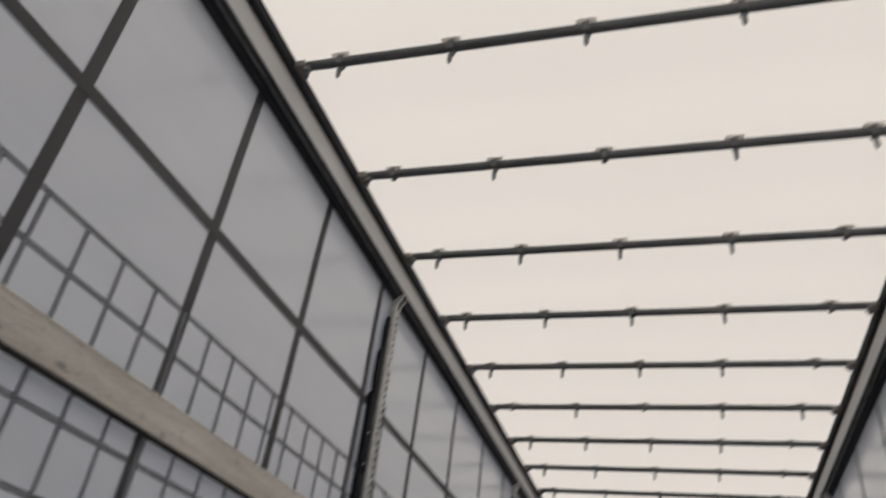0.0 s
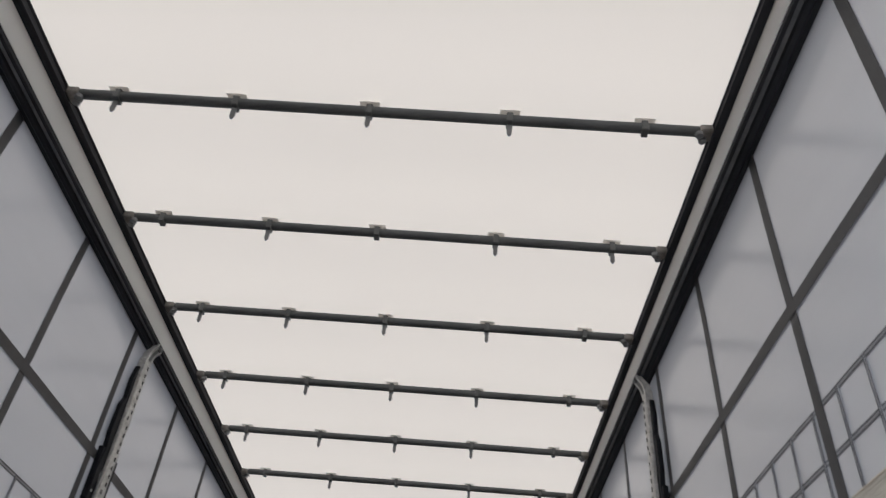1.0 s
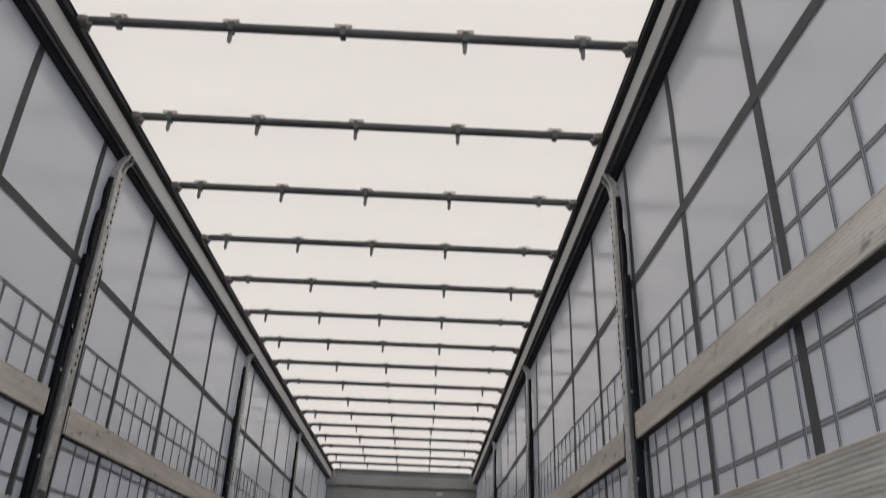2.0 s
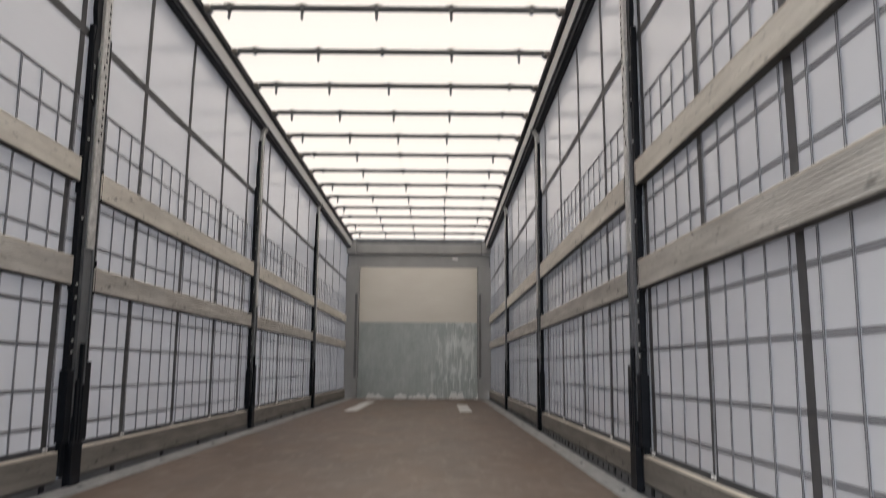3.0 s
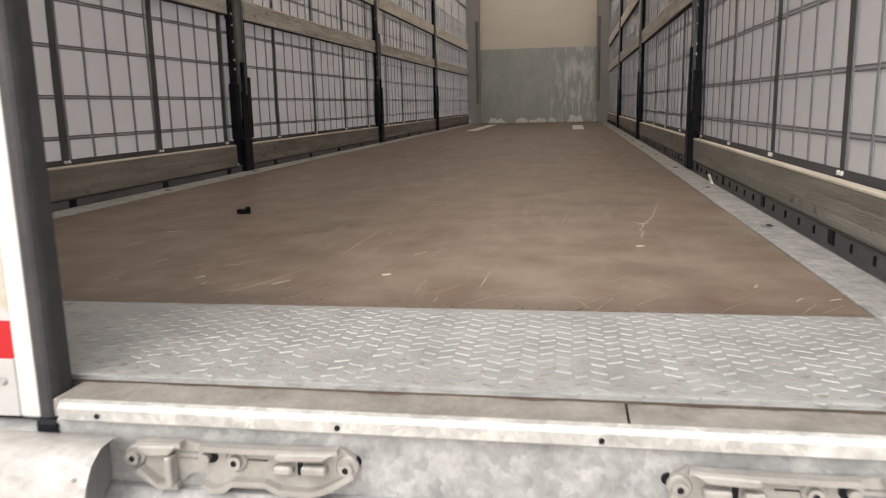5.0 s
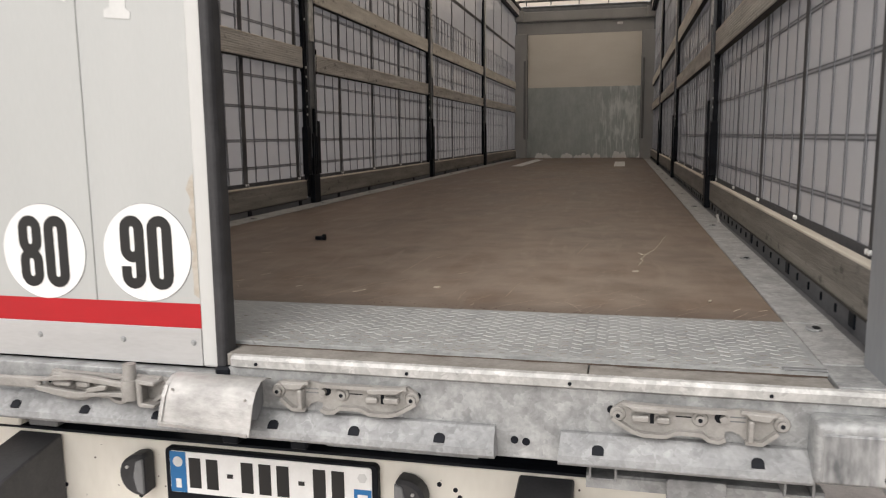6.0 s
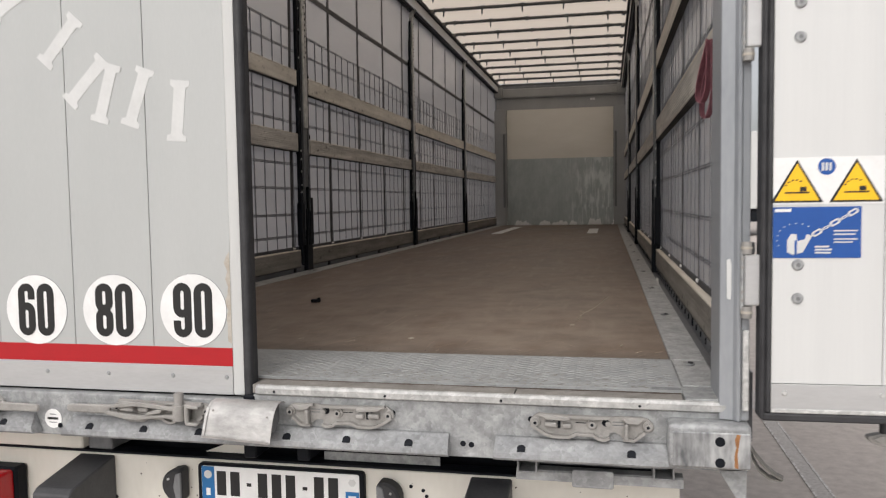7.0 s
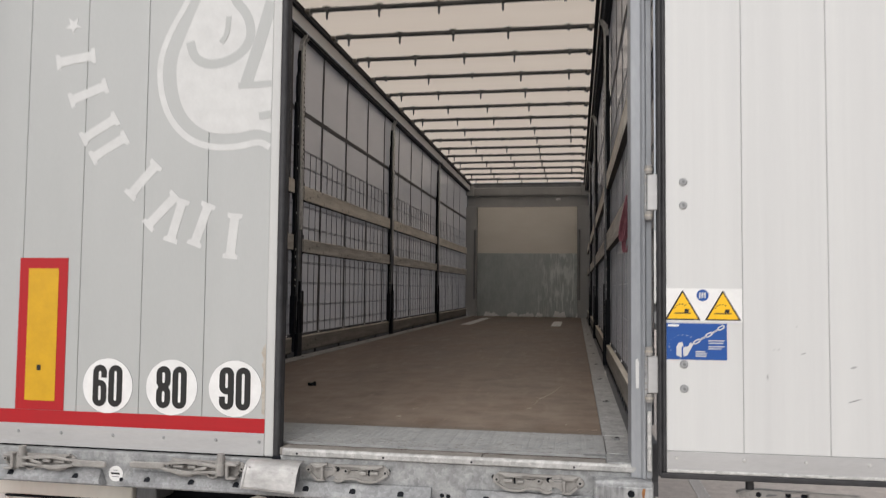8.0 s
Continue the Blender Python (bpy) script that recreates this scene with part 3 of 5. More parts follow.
# ---- rear sill and tread plate ----
tread = thing("tread_plate", (0, 0.25, FLOOR), "worn aluminium tread plate across the rear sill", "tread plate", kind="structure")
part("sheet", prism([(-1.16, 0.07), (1.122, 0.07), (1.122, 0.453), (-1.16, 0.441)], "z", FLOOR - 0.02, FLOOR + 0.003), M_tread, tread)
bm, worn_bm = bmesh.new(), bmesh.new()
rng = random.Random(9)
for i in range(48):
    for j in range(25):
        x, y = -1.135 + i * 0.0475 + (0.02375 if j % 2 else 0.0) + rng.gauss(0, 0.0006), 0.083 + j * 0.0149
        a = radians(27 if j % 2 else -27) + rng.gauss(0, 0.04)
        c, s_ = math.cos(a), math.sin(a)
        worn = 0.6 + 0.4 * min(1.0, abs(math.sin(x * 2.1 + 0.5)) + 0.3 * math.sin(y * 9.0))
        L, W, T = 0.0135 * rng.uniform(0.75, 1.06), 0.0028 * rng.uniform(0.85, 1.15), 0.0016 * worn * rng.uniform(0.6, 1.0)
        if x + L > 1.118 or y > 0.437 + 0.005 * x:
            continue
        grimy = j < 9 and rng.random() < 0.62 - 0.06 * j
        if grimy:  # trodden flat and dirty towards the edge
            L, T = L * 0.72, T * 0.5
        into = worn_bm if grimy else bm
        low = [into.verts.new((x + u * c - v * s_, y + u * s_ + v * c, FLOOR + 0.003)) for u, v in ((-L, 0), (-L * 0.7, W), (L * 0.7, W), (L, 0), (L * 0.7, -W), (-L * 0.7, -W))]
        top = [into.verts.new((x + u * c - v * s_, y + u * s_ + v * c, FLOOR + 0.003 + T)) for u, v in ((-L * 0.8, 0), (-L * 0.6, W * 0.4), (L * 0.6, W * 0.4), (L * 0.8, 0), (L * 0.6, -W * 0.4), (-L * 0.6, -W * 0.4))]
        into.faces.new(top)
        for k in range(6):
            into.faces.new((low[k], low[(k + 1) % 6], top[(k + 1) % 6], top[k]))
tagged(part("raised_bars", bm, M_bar, tread), kind="stuff")
tagged(part("grimy_bars", worn_bm, M_dirt, tread), kind="stuff")
bm = bmesh.new()
pts = [(-1.155 + 0.0085 * i + rng.uniform(-0.003, 0.003), 0.07 - 0.0055 * rng.random() ** 2.2 - (0.002 if i % 7 == 0 else 0.0)) for i in range(268)]
prism([(min(px, 1.118), py) for px, py in pts] + [(1.12, 0.078), (-1.158, 0.078)], "z", FLOOR + 0.0005, FLOOR + 0.0034, bm)
part("ragged_edge", bm, M_bar, tread, "chewed bright front edge")
bm = bmesh.new()
for i in range(260):
    x, y, r = rng.uniform(-1.13, 1.1), 0.075 + 0.37 * rng.random() ** 1.4, rng.uniform(0.002, 0.007)
    turn = rng.uniform(0, 6)
    q = [(x + r * rng.uniform(0.5, 1.3) * math.cos(turn + k * 1.05) * 1.5, y + r * rng.uniform(0.4, 1.0) * math.sin(turn + k * 1.05)) for k in range(6)]
    low = [bm.verts.new((px, py, FLOOR + 0.0031)) for px, py in q]
    tip = bm.verts.new((x, y, FLOOR + 0.0042))
    for k in range(6):
        bm.faces.new((low[k], low[(k + 1) % 6], tip))
tagged(part("dirt_crumbs", bm, M_dirt, tread), kind="stuff")
part("frayed_edge", prism([(-1.16 + 2.28 * i / 90, 0.0645 - 0.006 * abs(math.sin(i * 2.3) * math.sin(i * 0.37 + 1)) ** 2) for i in range(91)] + [(1.12, 0.0695), (-1.16, 0.0695)], "z", FLOOR - 0.0062, FLOOR - 0.0052), M_grime, tread, "ragged dark line along the front edge")
part("torn_corner", box(1.045, 1.12, 0.066, 0.078, FLOOR + 0.003, FLOOR + 0.007, 0.001), M_steel, tread)

axis = REAR
sill = thing("rear_sill", (0, 0, 1.02), "galvanised rear cross beam with worn nosing", "sill", kind="structure")
part("top_strip", box(0.02, 0.745, 0.0, 0.068, FLOOR - 0.03, FLOOR - 0.006, 0.001), M_dirt, sill)
part("top_strip", box(0.748, 1.166, 0.0, 0.068, FLOOR - 0.03, FLOOR - 0.007, 0.001), M_dirt, sill)
part("corner_plate", box(1.169, 1.25, 0.0, 0.128, FLOOR - 0.03, FLOOR - 0.001, 0.001), M_galv, sill)
part("nosing", prism([(-0.006, 1.168), (-0.013, 1.172), (-0.014, 1.187), (-0.009, 1.1935), (-0.001, 1.1955), (-0.001, 1.168)], "x", 0.035, 1.262), M_nose, sill, "bright worn steel nosing")
spot = mesh_of("nail_hole", rod((0, 0.002, 0), (0, -0.0012, 0), 0.0035, 10), M_black)
for x in (0.09, 0.405, 0.715, 1.06):
    shared("nail_hole", spot, sill, (x, -0.014, 1.179))
part("beam_face", box(0.0205, 1.30, 0.0, 0.04, 1.022, 1.167, 0.002), M_galv, sill)
part("beam_face", box(-1.26, 0.02, 0.0, 0.04, 1.022, 1.148, 0.002), M_galv, sill)
dot = mesh_of("bore", rod((0, 0.004, 0), (0, -0.0015, 0), 0.0075, 14), M_black)
for x, z in ((0.612, 1.058), (0.634, 1.056), (-0.597, 1.05), (0.422, 1.131), (0.79, 1.131)):
    shared("bore", dot, sill, (x, 0, z))
bm = prism([(-0.0105, -0.0095), (0.0105, -0.0095), (0.0105, 0.003), (0.0065, 0.008), (0.0, 0.0095), (-0.0065, 0.008), (-0.0105, 0.003)], "y", -0.003, 0.003)
bmesh.ops.rotate(bm, verts=bm.verts, cent=(0, 0, 0), matrix=Matrix.Rotation(radians(-45), 3, "X"))
notch = mesh_of("notch", bm, M_black)
for x0, x1, cut0, cut1, cuts in ((-1.26, -0.655, 0.004, 0.02, (-1.032, -0.763)), (-0.565, 0.58, 0.02, 0.004, (-0.474, -0.301, -0.129, 0.132, 0.302, 0.473)), (0.696, 1.128, 0.004, 0.004, (0.768, 1.04))):
    lip = prism([(-0.002, 1.086), (-0.010, 1.084), (-0.042, 1.052), (-0.045, 1.04), (-0.041, 1.034), (-0.002, 1.03)], "x", x0, x1)
    for v in lip.verts:  # the ends beside the sticker are cut back towards the beam
        v.co.x += (cut0 if v.co.x < (x0 + x1) / 2 else -cut1) * min(1.0, (v.co.z - 1.03) / 0.055)
    lip = part("ramp_lip", lip, M_lip, sill)
    for x in cuts:
        shared("notch", notch, lip, (x, -0.0315, 1.0625))

block = thing("corner_buffer", (1.22, -0.03, 1.045), "scraped galvanised corner buffer on the sill's end", "buffer")
part("body", box(1.125, 1.315, -0.056, 0.1, 1.042, 1.152, 0.014, None, 3), M_galv, block, smooth=True)
part("face_plate", box(1.135, 1.312, -0.0595, -0.05, 1.048, 1.134, 0.003), M_scraped, block, "scratched bare face plate")
for z in (1.113, 1.062):
    part("bolt_hole", rod((1.243, -0.058, z), (1.243, -0.0615, z), 0.0115, 18), M_black, block)
part("rust_mark", prism([(1.276, 1.052), (1.284, 1.05), (1.282, 1.085), (1.288, 1.131), (1.28, 1.132), (1.276, 1.118), (1.279, 1.1), (1.275, 1.08)], "y", -0.0608, -0.058), M_rust, block, "brown rust streak")
part("gusset", prism([(1.235, 1.045), (1.315, 1.045), (1.312, 0.95), (1.295, 0.945)], "y", 0.0, 0.05, None, 0.002), M_galv, block)

loop = thing("strap_loop", (1.33, 0.05, 0.98), "loose grey lashing strap hanging beside the sill", "strap")
part("band", ribbon([(1.316, 0.01, 1.092), (1.332, 0.0, 1.066), (1.356, 0.0, 1.036), (1.38, 0.0, 1.018), (1.395, 0.0, 1.011), (1.388, 0.0, 1.007), (1.362, 0.0, 1.012), (1.34, 0.0, 1.03), (1.327, 0.005, 1.055), (1.321, 0.01, 1.08)], (0.003, 0.014, 0.0), (0.001, 0.0, 0.004)), M_web, loop)

# bent sheet over the middle lock
flap = thing("lock_cover", (0.02, -0.05, 1.05), "bent bare aluminium cover plate over the door lock", "cover plate")
prof = [(-0.010, 1.153), (-0.03, 1.160), (-0.055, 1.159), (-0.074, 1.147), (-0.086, 1.127), (-0.094, 1.098), (-0.10, 1.072)]
back_prof = [(y + 0.0035, z - 0.003) for y, z in prof[::-1]]
bm = bmesh.new()
N = 12
cols = []
for i in range(N + 1):
    u = i / N
    dent = 0.004 * math.sin(u * 7.0) * math.sin(u * 3.1 + 1)
    cols.append([bm.verts.new((-0.072 + 0.19 * u + (z - 1.17) * 0.08, y + dent * (1.17 - z) * 9, z - 0.012 * u * (1.17 - z) * 8)) for y, z in prof + back_prof])
for c0, c1 in zip(cols, cols[1:]):
    for i in range(len(c0)):
        k = (i + 1) % len(c0)
        bm.faces.new((c0[i], c0[k], c1[k], c1[i]))
bm.faces.new(cols[0][::-1])
bm.faces.new(cols[-1])
part("sheet", bm, M_flap, flap, "dented bright aluminium sheet", True)
for name, line, half in (("bottom_hem", [(-0.072 + 0.19 * u + (1.072 - 1.17) * 0.08, -0.1005 + 0.004 * math.sin(u * 7.0) * math.sin(u * 3.1 + 1) * 0.88, 1.0745 - 0.0094 * u) for u in [k / 12 for k in range(13)]], (0, -0.001, 0.0035)),
                         ("side_hem", [(0.1175 + (z - 1.17) * 0.08, y, z - 0.096 * (1.17 - z)) for y, z in prof], (-0.0045, 0, 0)), ("side_hem", [(-0.0705 + (z - 1.17) * 0.08, y, z) for y, z in prof], (0.004, 0, 0))):
    part(name, ribbon(line, half, (0, -0.0035, -0.001)), M_flap, flap)
part("side_cheek", prism([(-0.014, 1.148), (-0.055, 1.15), (-0.08, 1.12), (-0.085, 1.09), (-0.045, 1.075), (-0.014, 1.10)], "x", 0.1, 0.103), M_steel, flap)
for x, z, y in ((-0.058, 1.14, -0.0795), (0.1, 1.128, -0.0825)):
    part("rivet", rod((x, y, z), (x, y - 0.003, z), 0.003, 8), M_lock, flap)


def door_lock(at, closed, flip):
    """A cast lock tray with flanged rims; closed ones carry a bar's foot, a cam and a handle."""
    f = -1 if flip else 1
    x0, z0 = at
    lock = thing("door_lock", (x0, -0.01, z0), "cast zinc door lock " + ("with its handle laid flat" if closed else "standing open on the rear sill"), "door lock", "door locks")

    def P(pts):
        return [(x0 + f * x, z0 + z) for x, z in pts]

    def B(xa, xb, ya, yb, za, zb, bevel=0.0):
        return box(x0 + f * xa, x0 + f * xb, ya, yb, z0 + za, z0 + zb, bevel)
    rim = [(-0.149, 0.0105), (-0.131, 0.0234), (-0.112, 0.021), (-0.046, 0.0195), (0.015, 0.019), (0.046, 0.0195), (0.07, 0.0225), (0.082, 0.021), (0.128, 0.0205), (0.14, 0.018), (0.152, 0.007), (0.152, -0.002), (0.131, -0.013), (0.116, -0.026), (0.106, -0.034), (0.079, -0.033), (0.07, -0.023), (0.058, -0.018), (0.046, -0.02), (0.046, -0.031), (0.033, -0.036), (0.018, -0.034), (0.006, -0.025), (-0.036, -0.024), (-0.055, -0.033), (-0.094, -0.033), (-0.112, -0.028), (-0.137, -0.013), (-0.149, -0.005)]
    part("casting", prism(P(rim), "y", -0.001, -0.009), M_lock, lock)
    for piece in (rim[1:6], rim[6:9], rim[12:16], rim[19:29]):
        b = strip(P(piece), 0.0036, -0.009, -0.023, False, bmesh.new())
        bmesh.ops.holes_fill(b, edges=b.edges, sides=4)
        part("flange", b, M_lock, lock)
    part("upper_ledge", prism(P([(-0.128, 0.022), (-0.055, 0.0185), (-0.05, 0.012), (-0.06, 0.0085), (-0.112, 0.011)]), "y", -0.009, -0.025, None, 0.002), M_lock, lock)
    part("upper_ledge", prism(P([(0.075, 0.022), (0.128, 0.0195), (0.116, 0.006), (0.086, 0.0085)]), "y", -0.009, -0.025, None, 0.002), M_lock, lock)
    part("keeper_post", B(0.082, 0.0915, -0.009, -0.03, -0.031, 0.008, 0.002), M_lock, lock)
    for x, z in ((-0.139, 0.0), (0.003, 0.001), (0.139, 0.0)):
        part("boss", prism(circle(x0 + f * x, z0 + z, 0.0145, 20), "y", -0.004, -0.0125, None, 0.002), M_lock, lock)
        b = part("bolt", rod((x0 + f * x, -0.008, z0 + z), (x0 + f * x, -0.02, z0 + z), 0.0085, 14), M_lock, lock)
        part("socket", rod((x0 + f * x, -0.0195, z0 + z), (x0 + f * x, -0.0208, z0 + z), 0.0042, 6), M_black, b)
    if closed:
        part("bar_foot", rod((x0 + f * 0.062, -0.026, z0 - 0.02), (x0 + f * 0.062, -0.026, z0 + 0.052), 0.0135, 18), M_lock, lock, smooth=True)
        part("collar", rod((x0 + f * 0.062, -0.026, z0 - 0.024), (x0 + f * 0.062, -0.026, z0 + 0.018), 0.019, 18), M_lock, lock, smooth=True)
        part("guide_cheek", prism(P([(0.088, 0.026), (0.13, 0.02), (0.13, 0.012), (0.088, 0.015)]), "y", -0.009, -0.046, None, 0.002), M_lock, lock)
        part("guide_cheek", prism(P([(0.088, -0.024), (0.13, -0.028), (0.125, -0.035), (0.092, -0.034)]), "y", -0.009, -0.046, None, 0.002), M_lock, lock)
        part("guide_pin", rod((x0 + f * 0.093, -0.04, z0 - 0.026), (x0 + f * 0.093, -0.04, z0 + 0.018), 0.0065, 12), M_lock, lock, smooth=True)
        part("cam_arm", prism(P([(0.062, 0.014), (0.02, 0.017), (-0.02, 0.022), (-0.07, 0.024), (-0.112, 0.02), (-0.13, 0.014), (-0.16, 0.0125), (-0.16, 0.004), (-0.07, 0.0125), (0.0, 0.008), (0.062, 0.002)]), "y", -0.03, -0.042, None, 0.0015), M_lock, lock)
        part("cam_arm", prism(P([(0.062, -0.006), (0.0, -0.010), (-0.06, -0.013), (-0.16, -0.004), (-0.16, -0.014), (-0.1, -0.025), (-0.06, -0.027), (0.0, -0.018), (0.062, -0.018)]), "y", -0.03, -0.042, None, 0.0015), M_lock, lock)
        part("link", B(-0.12, -0.078, -0.02, -0.036, -0.005, 0.006, 0.003), M_lock, lock)
        part("link", B(-0.062, -0.03, -0.02, -0.038, -0.004, 0.008, 0.003), M_lock, lock)
        part("trigger", prism(P([(-0.035, -0.012), (0.012, -0.004), (0.018, 0.006), (0.006, 0.007), (-0.03, -0.003)]), "y", -0.034, -0.044, None, 0.0015), M_lock, lock)
        part("handle", prism(P([(-0.15, -0.0135), (-0.283, -0.012), (-0.29, -0.007), (-0.29, 0.005), (-0.283, 0.010), (-0.15, 0.0125)]), "y", -0.026, -0.038, None, 0.003), M_lock, lock)
    else:
        part("knurled_block", B(-0.115, -0.084, -0.009, -0.024, -0.009, 0.003, 0.0025), M_lock, lock)
        part("latch", B(-0.072, -0.047, -0.009, -0.022, -0.011, 0.001, 0.003), M_lock, lock)
        part("slot", B(-0.0825, -0.0755, -0.0088, -0.0098, -0.014, 0.013), M_black, lock)
        part("slot", B(-0.094, -0.066, -0.0088, -0.0096, 0.005, 0.010), M_black, lock)
        part("slit", B(-0.038, -0.009, -0.0088, -0.0096, 0.0015, 0.0035), M_black, lock)
        part("pin_recess", rod((x0 + f * 0.037, -0.0088, z0 + 0.005), (x0 + f * 0.037, -0.0098, z0 + 0.005), 0.0095, 16), M_black, lock)
        part("pin", rod((x0 + f * 0.0425, -0.009, z0 + 0.004), (x0 + f * 0.0425, -0.019, z0 + 0.004), 0.0065, 14), M_lock, lock, smooth=True)
        for z in (0.008, 0.0):
            part("slit", B(0.054, 0.08, -0.0088, -0.0094, z - 0.0012, z + 0.0012), M_steel, lock)
    return lock


door_lock((0.275, 1.127), False, True)
door_lock((0.941, 1.127), False, False)
door_lock((-0.254, 1.116), True, False)
door_lock((-0.93, 1.11), True, True)
st = thing("round_sticker", (-0.62, 0, 1.07), "round white sticker with small print on the rear beam", "sticker")
part("disc", prism(circle(-0.62, 1.07, 0.0285, 28), "y", -0.0012, 0.0005), M_paper, st)
for z, w in ((1.083, 0.02), (1.059, 0.026)):
    part("print_bar", box(-0.62 - w / 2, -0.62 + w / 2, -0.0018, -0.001, z - 0.0012, z + 0.0012), M_steel, st)
part("dark_bar", box(-0.638, -0.603, -0.0018, -0.001, 1.067, 1.074), M_ink, st)

# ---- lower rear: bumper panel, plate, lamps ----
bumper = thing("rear_bumper", (0, 0.2, 0.55), "dirty white rear panel under the sill with black top edge", "bumper")
part("panel", box(-1.24, 1.175, 0.203, 0.225, 0.5, 0.902, 0.004), M_bumper, bumper)
part("top_edge", prism([(0.198, 0.9035), (0.198, 0.910), (0.225, 0.912), (0.25, 0.912), (0.25, 0.9035)], "x", -1.24, 1.175), M_black, bumper)
hole = mesh_of("screw_hole", rod((0, 0.002, 0), (0, -0.002, 0), 0.0055, 10), M_black)
for x, z in ((-0.58, 0.875), (-0.565, 0.76), (-0.35, 0.752), (0.415, 0.855), (0.452, 0.845), (0.462, 0.828), (-0.28, 0.73)):
    shared("screw_hole", hole, bumper, (x, 0.2025, z))
for i, x in enumerate((-0.33, -0.22, -0.12, 0.02, 0.14, 0.26, 0.36)):
    part("dark_mark", prism(rounded(x, 0.665, 0.075, 0.13, 0.02), "y", 0.2, 0.2035), M_ink, bumper)

rng = random.Random(17)
bm = bmesh.new()
for i in range(160):
    x, z, r = rng.uniform(-1.2, 1.16), 0.52 + 0.37 * rng.random() ** 1.3, rng.uniform(0.0006, 0.0026)
    bm.faces.new([bm.verts.new((x + r * rng.uniform(0.6, 1.2) * math.cos(k * 1.05), 0.2026, z + r * rng.uniform(0.6, 1.6) * math.sin(k * 1.05))) for k in range(6)])
tagged(part("mud_specks", bm, M_grime, bumper), kind="stuff")

chassis = thing("rear_chassis", (0, 0.45, 0.7), "dark chassis members in the gap behind the rear panel", "chassis")
part("cross_member", box(-1.2, 1.15, 0.34, 0.4, 0.62, 1.02), M_black, chassis)
part("cable_tray", box(-1.24, -0.65, 0.16, 0.3, 0.925, 0.992, 0.004), M_bumper, chassis, "off-white box section")
part("bracket", box(-0.645, -0.56, 0.18, 0.32, 0.92, 1.0, 0.004), M_steel, chassis)
for x in (-0.07, 0.1):
    part("bracket", box(x - 0.02, x + 0.02, 0.15, 0.3, 0.93, 1.035, 0.004), M_black, chassis)
part("light_tab", prism([(-0.26, 0.915), (-0.12, 0.915), (-0.12, 0.95), (-0.16, 0.955)], "y", 0.23, 0.234), M_bumper, chassis)
part("light_tab", box(0.14, 0.5, 0.22, 0.224, 0.915, 0.94), M_galv, chassis)

step = thing("hinged_rail", (0.95, 0.06, 0.94), "galvanised fold-down rail on brackets under the sill", "rail")
part("rail", prism([(0.045, 0.955), (0.045, 0.978), (0.05, 0.982), (0.085, 0.982), (0.085, 0.974), (0.053, 0.974), (0.053, 0.955)], "x", 0.745, 1.17), M_galv, step)
part("upper_rod", rod((0.78, 0.07, 1.0), (1.13, 0.07, 1.0), 0.007, 12), M_steel, step, smooth=True)
part("middle_plate", prism(rounded(0.945, 0.977, 0.105, 0.046, 0.006), "y", 0.012, 0.02, None, 0.0015), M_lip, step)
for x in (0.777, 1.12):
    part("bracket", box(x - 0.026, x - 0.0215, 0.015, 0.1, 0.984, 1.02, 0.001), M_lip, step)
    part("bracket", box(x + 0.0215, x + 0.026, 0.015, 0.1, 0.984, 1.02, 0.001), M_lip, step)
    part("bracket_floor", box(x - 0.0212, x + 0.0212, 0.017, 0.1, 0.984, 0.988, 0.001), M_lip, step)
    part("bracket_top", box(x - 0.0212, x + 0.0212, 0.017, 0.1, 1.0145, 1.0195, 0.001), M_galv, step)

plate = thing("number_plate", (0, 0.19, 0.755), "white number plate in a black holder with blue ends", "number plate")
part("holder", prism(rounded(0.006, 0.818, 0.54, 0.152, 0.012), "y", 0.184, 0.203, None, 0.002), M_black, plate)
face = part("plate_face", prism(rounded(0.006, 0.835, 0.512, 0.104, 0.008), "y", 0.1815, 0.186), M_paper, plate)
part("blue_end", box(-0.249, -0.207, 0.1805, 0.1818, 0.784, 0.886), M_eu, plate)
part("blue_end", box(0.219, 0.261, 0.1805, 0.1818, 0.784, 0.834), M_eu, plate)
part("pale_field", box(0.219, 0.261, 0.1808, 0.1818, 0.838, 0.886), M_paper, plate)
part("ring_mark", prism(circle(-0.228, 0.861, 0.013, 20), "y", 0.1795, 0.1808), M_pale, plate)
part("hexagon_mark", prism(circle(0.24, 0.862, 0.012, 6), "y", 0.1798, 0.181), M_pale, plate)
part("white_bar", box(-0.235, -0.221, 0.1795, 0.1806, 0.795, 0.818), M_paper, plate)
part("white_bar", box(0.228, 0.252, 0.1795, 0.1806, 0.795, 0.822), M_paper, plate)
for i in range(9):
    if i in (2, 6):
        part("dash_bar", box(-0.19 + i * 0.0455, -0.175 + i * 0.0455, 0.1802, 0.1816, 0.83, 0.84), M_ink, plate)
    else:
        part("character_bar", box(-0.199 + i * 0.0455, -0.168 + i * 0.0455, 0.1802, 0.1816, 0.797, 0.873, 0.0006), M_ink, plate)
part("print_bar", box(-0.11, 0.13, 0.1832, 0.1842, 0.758, 0.766), M_paper, plate)

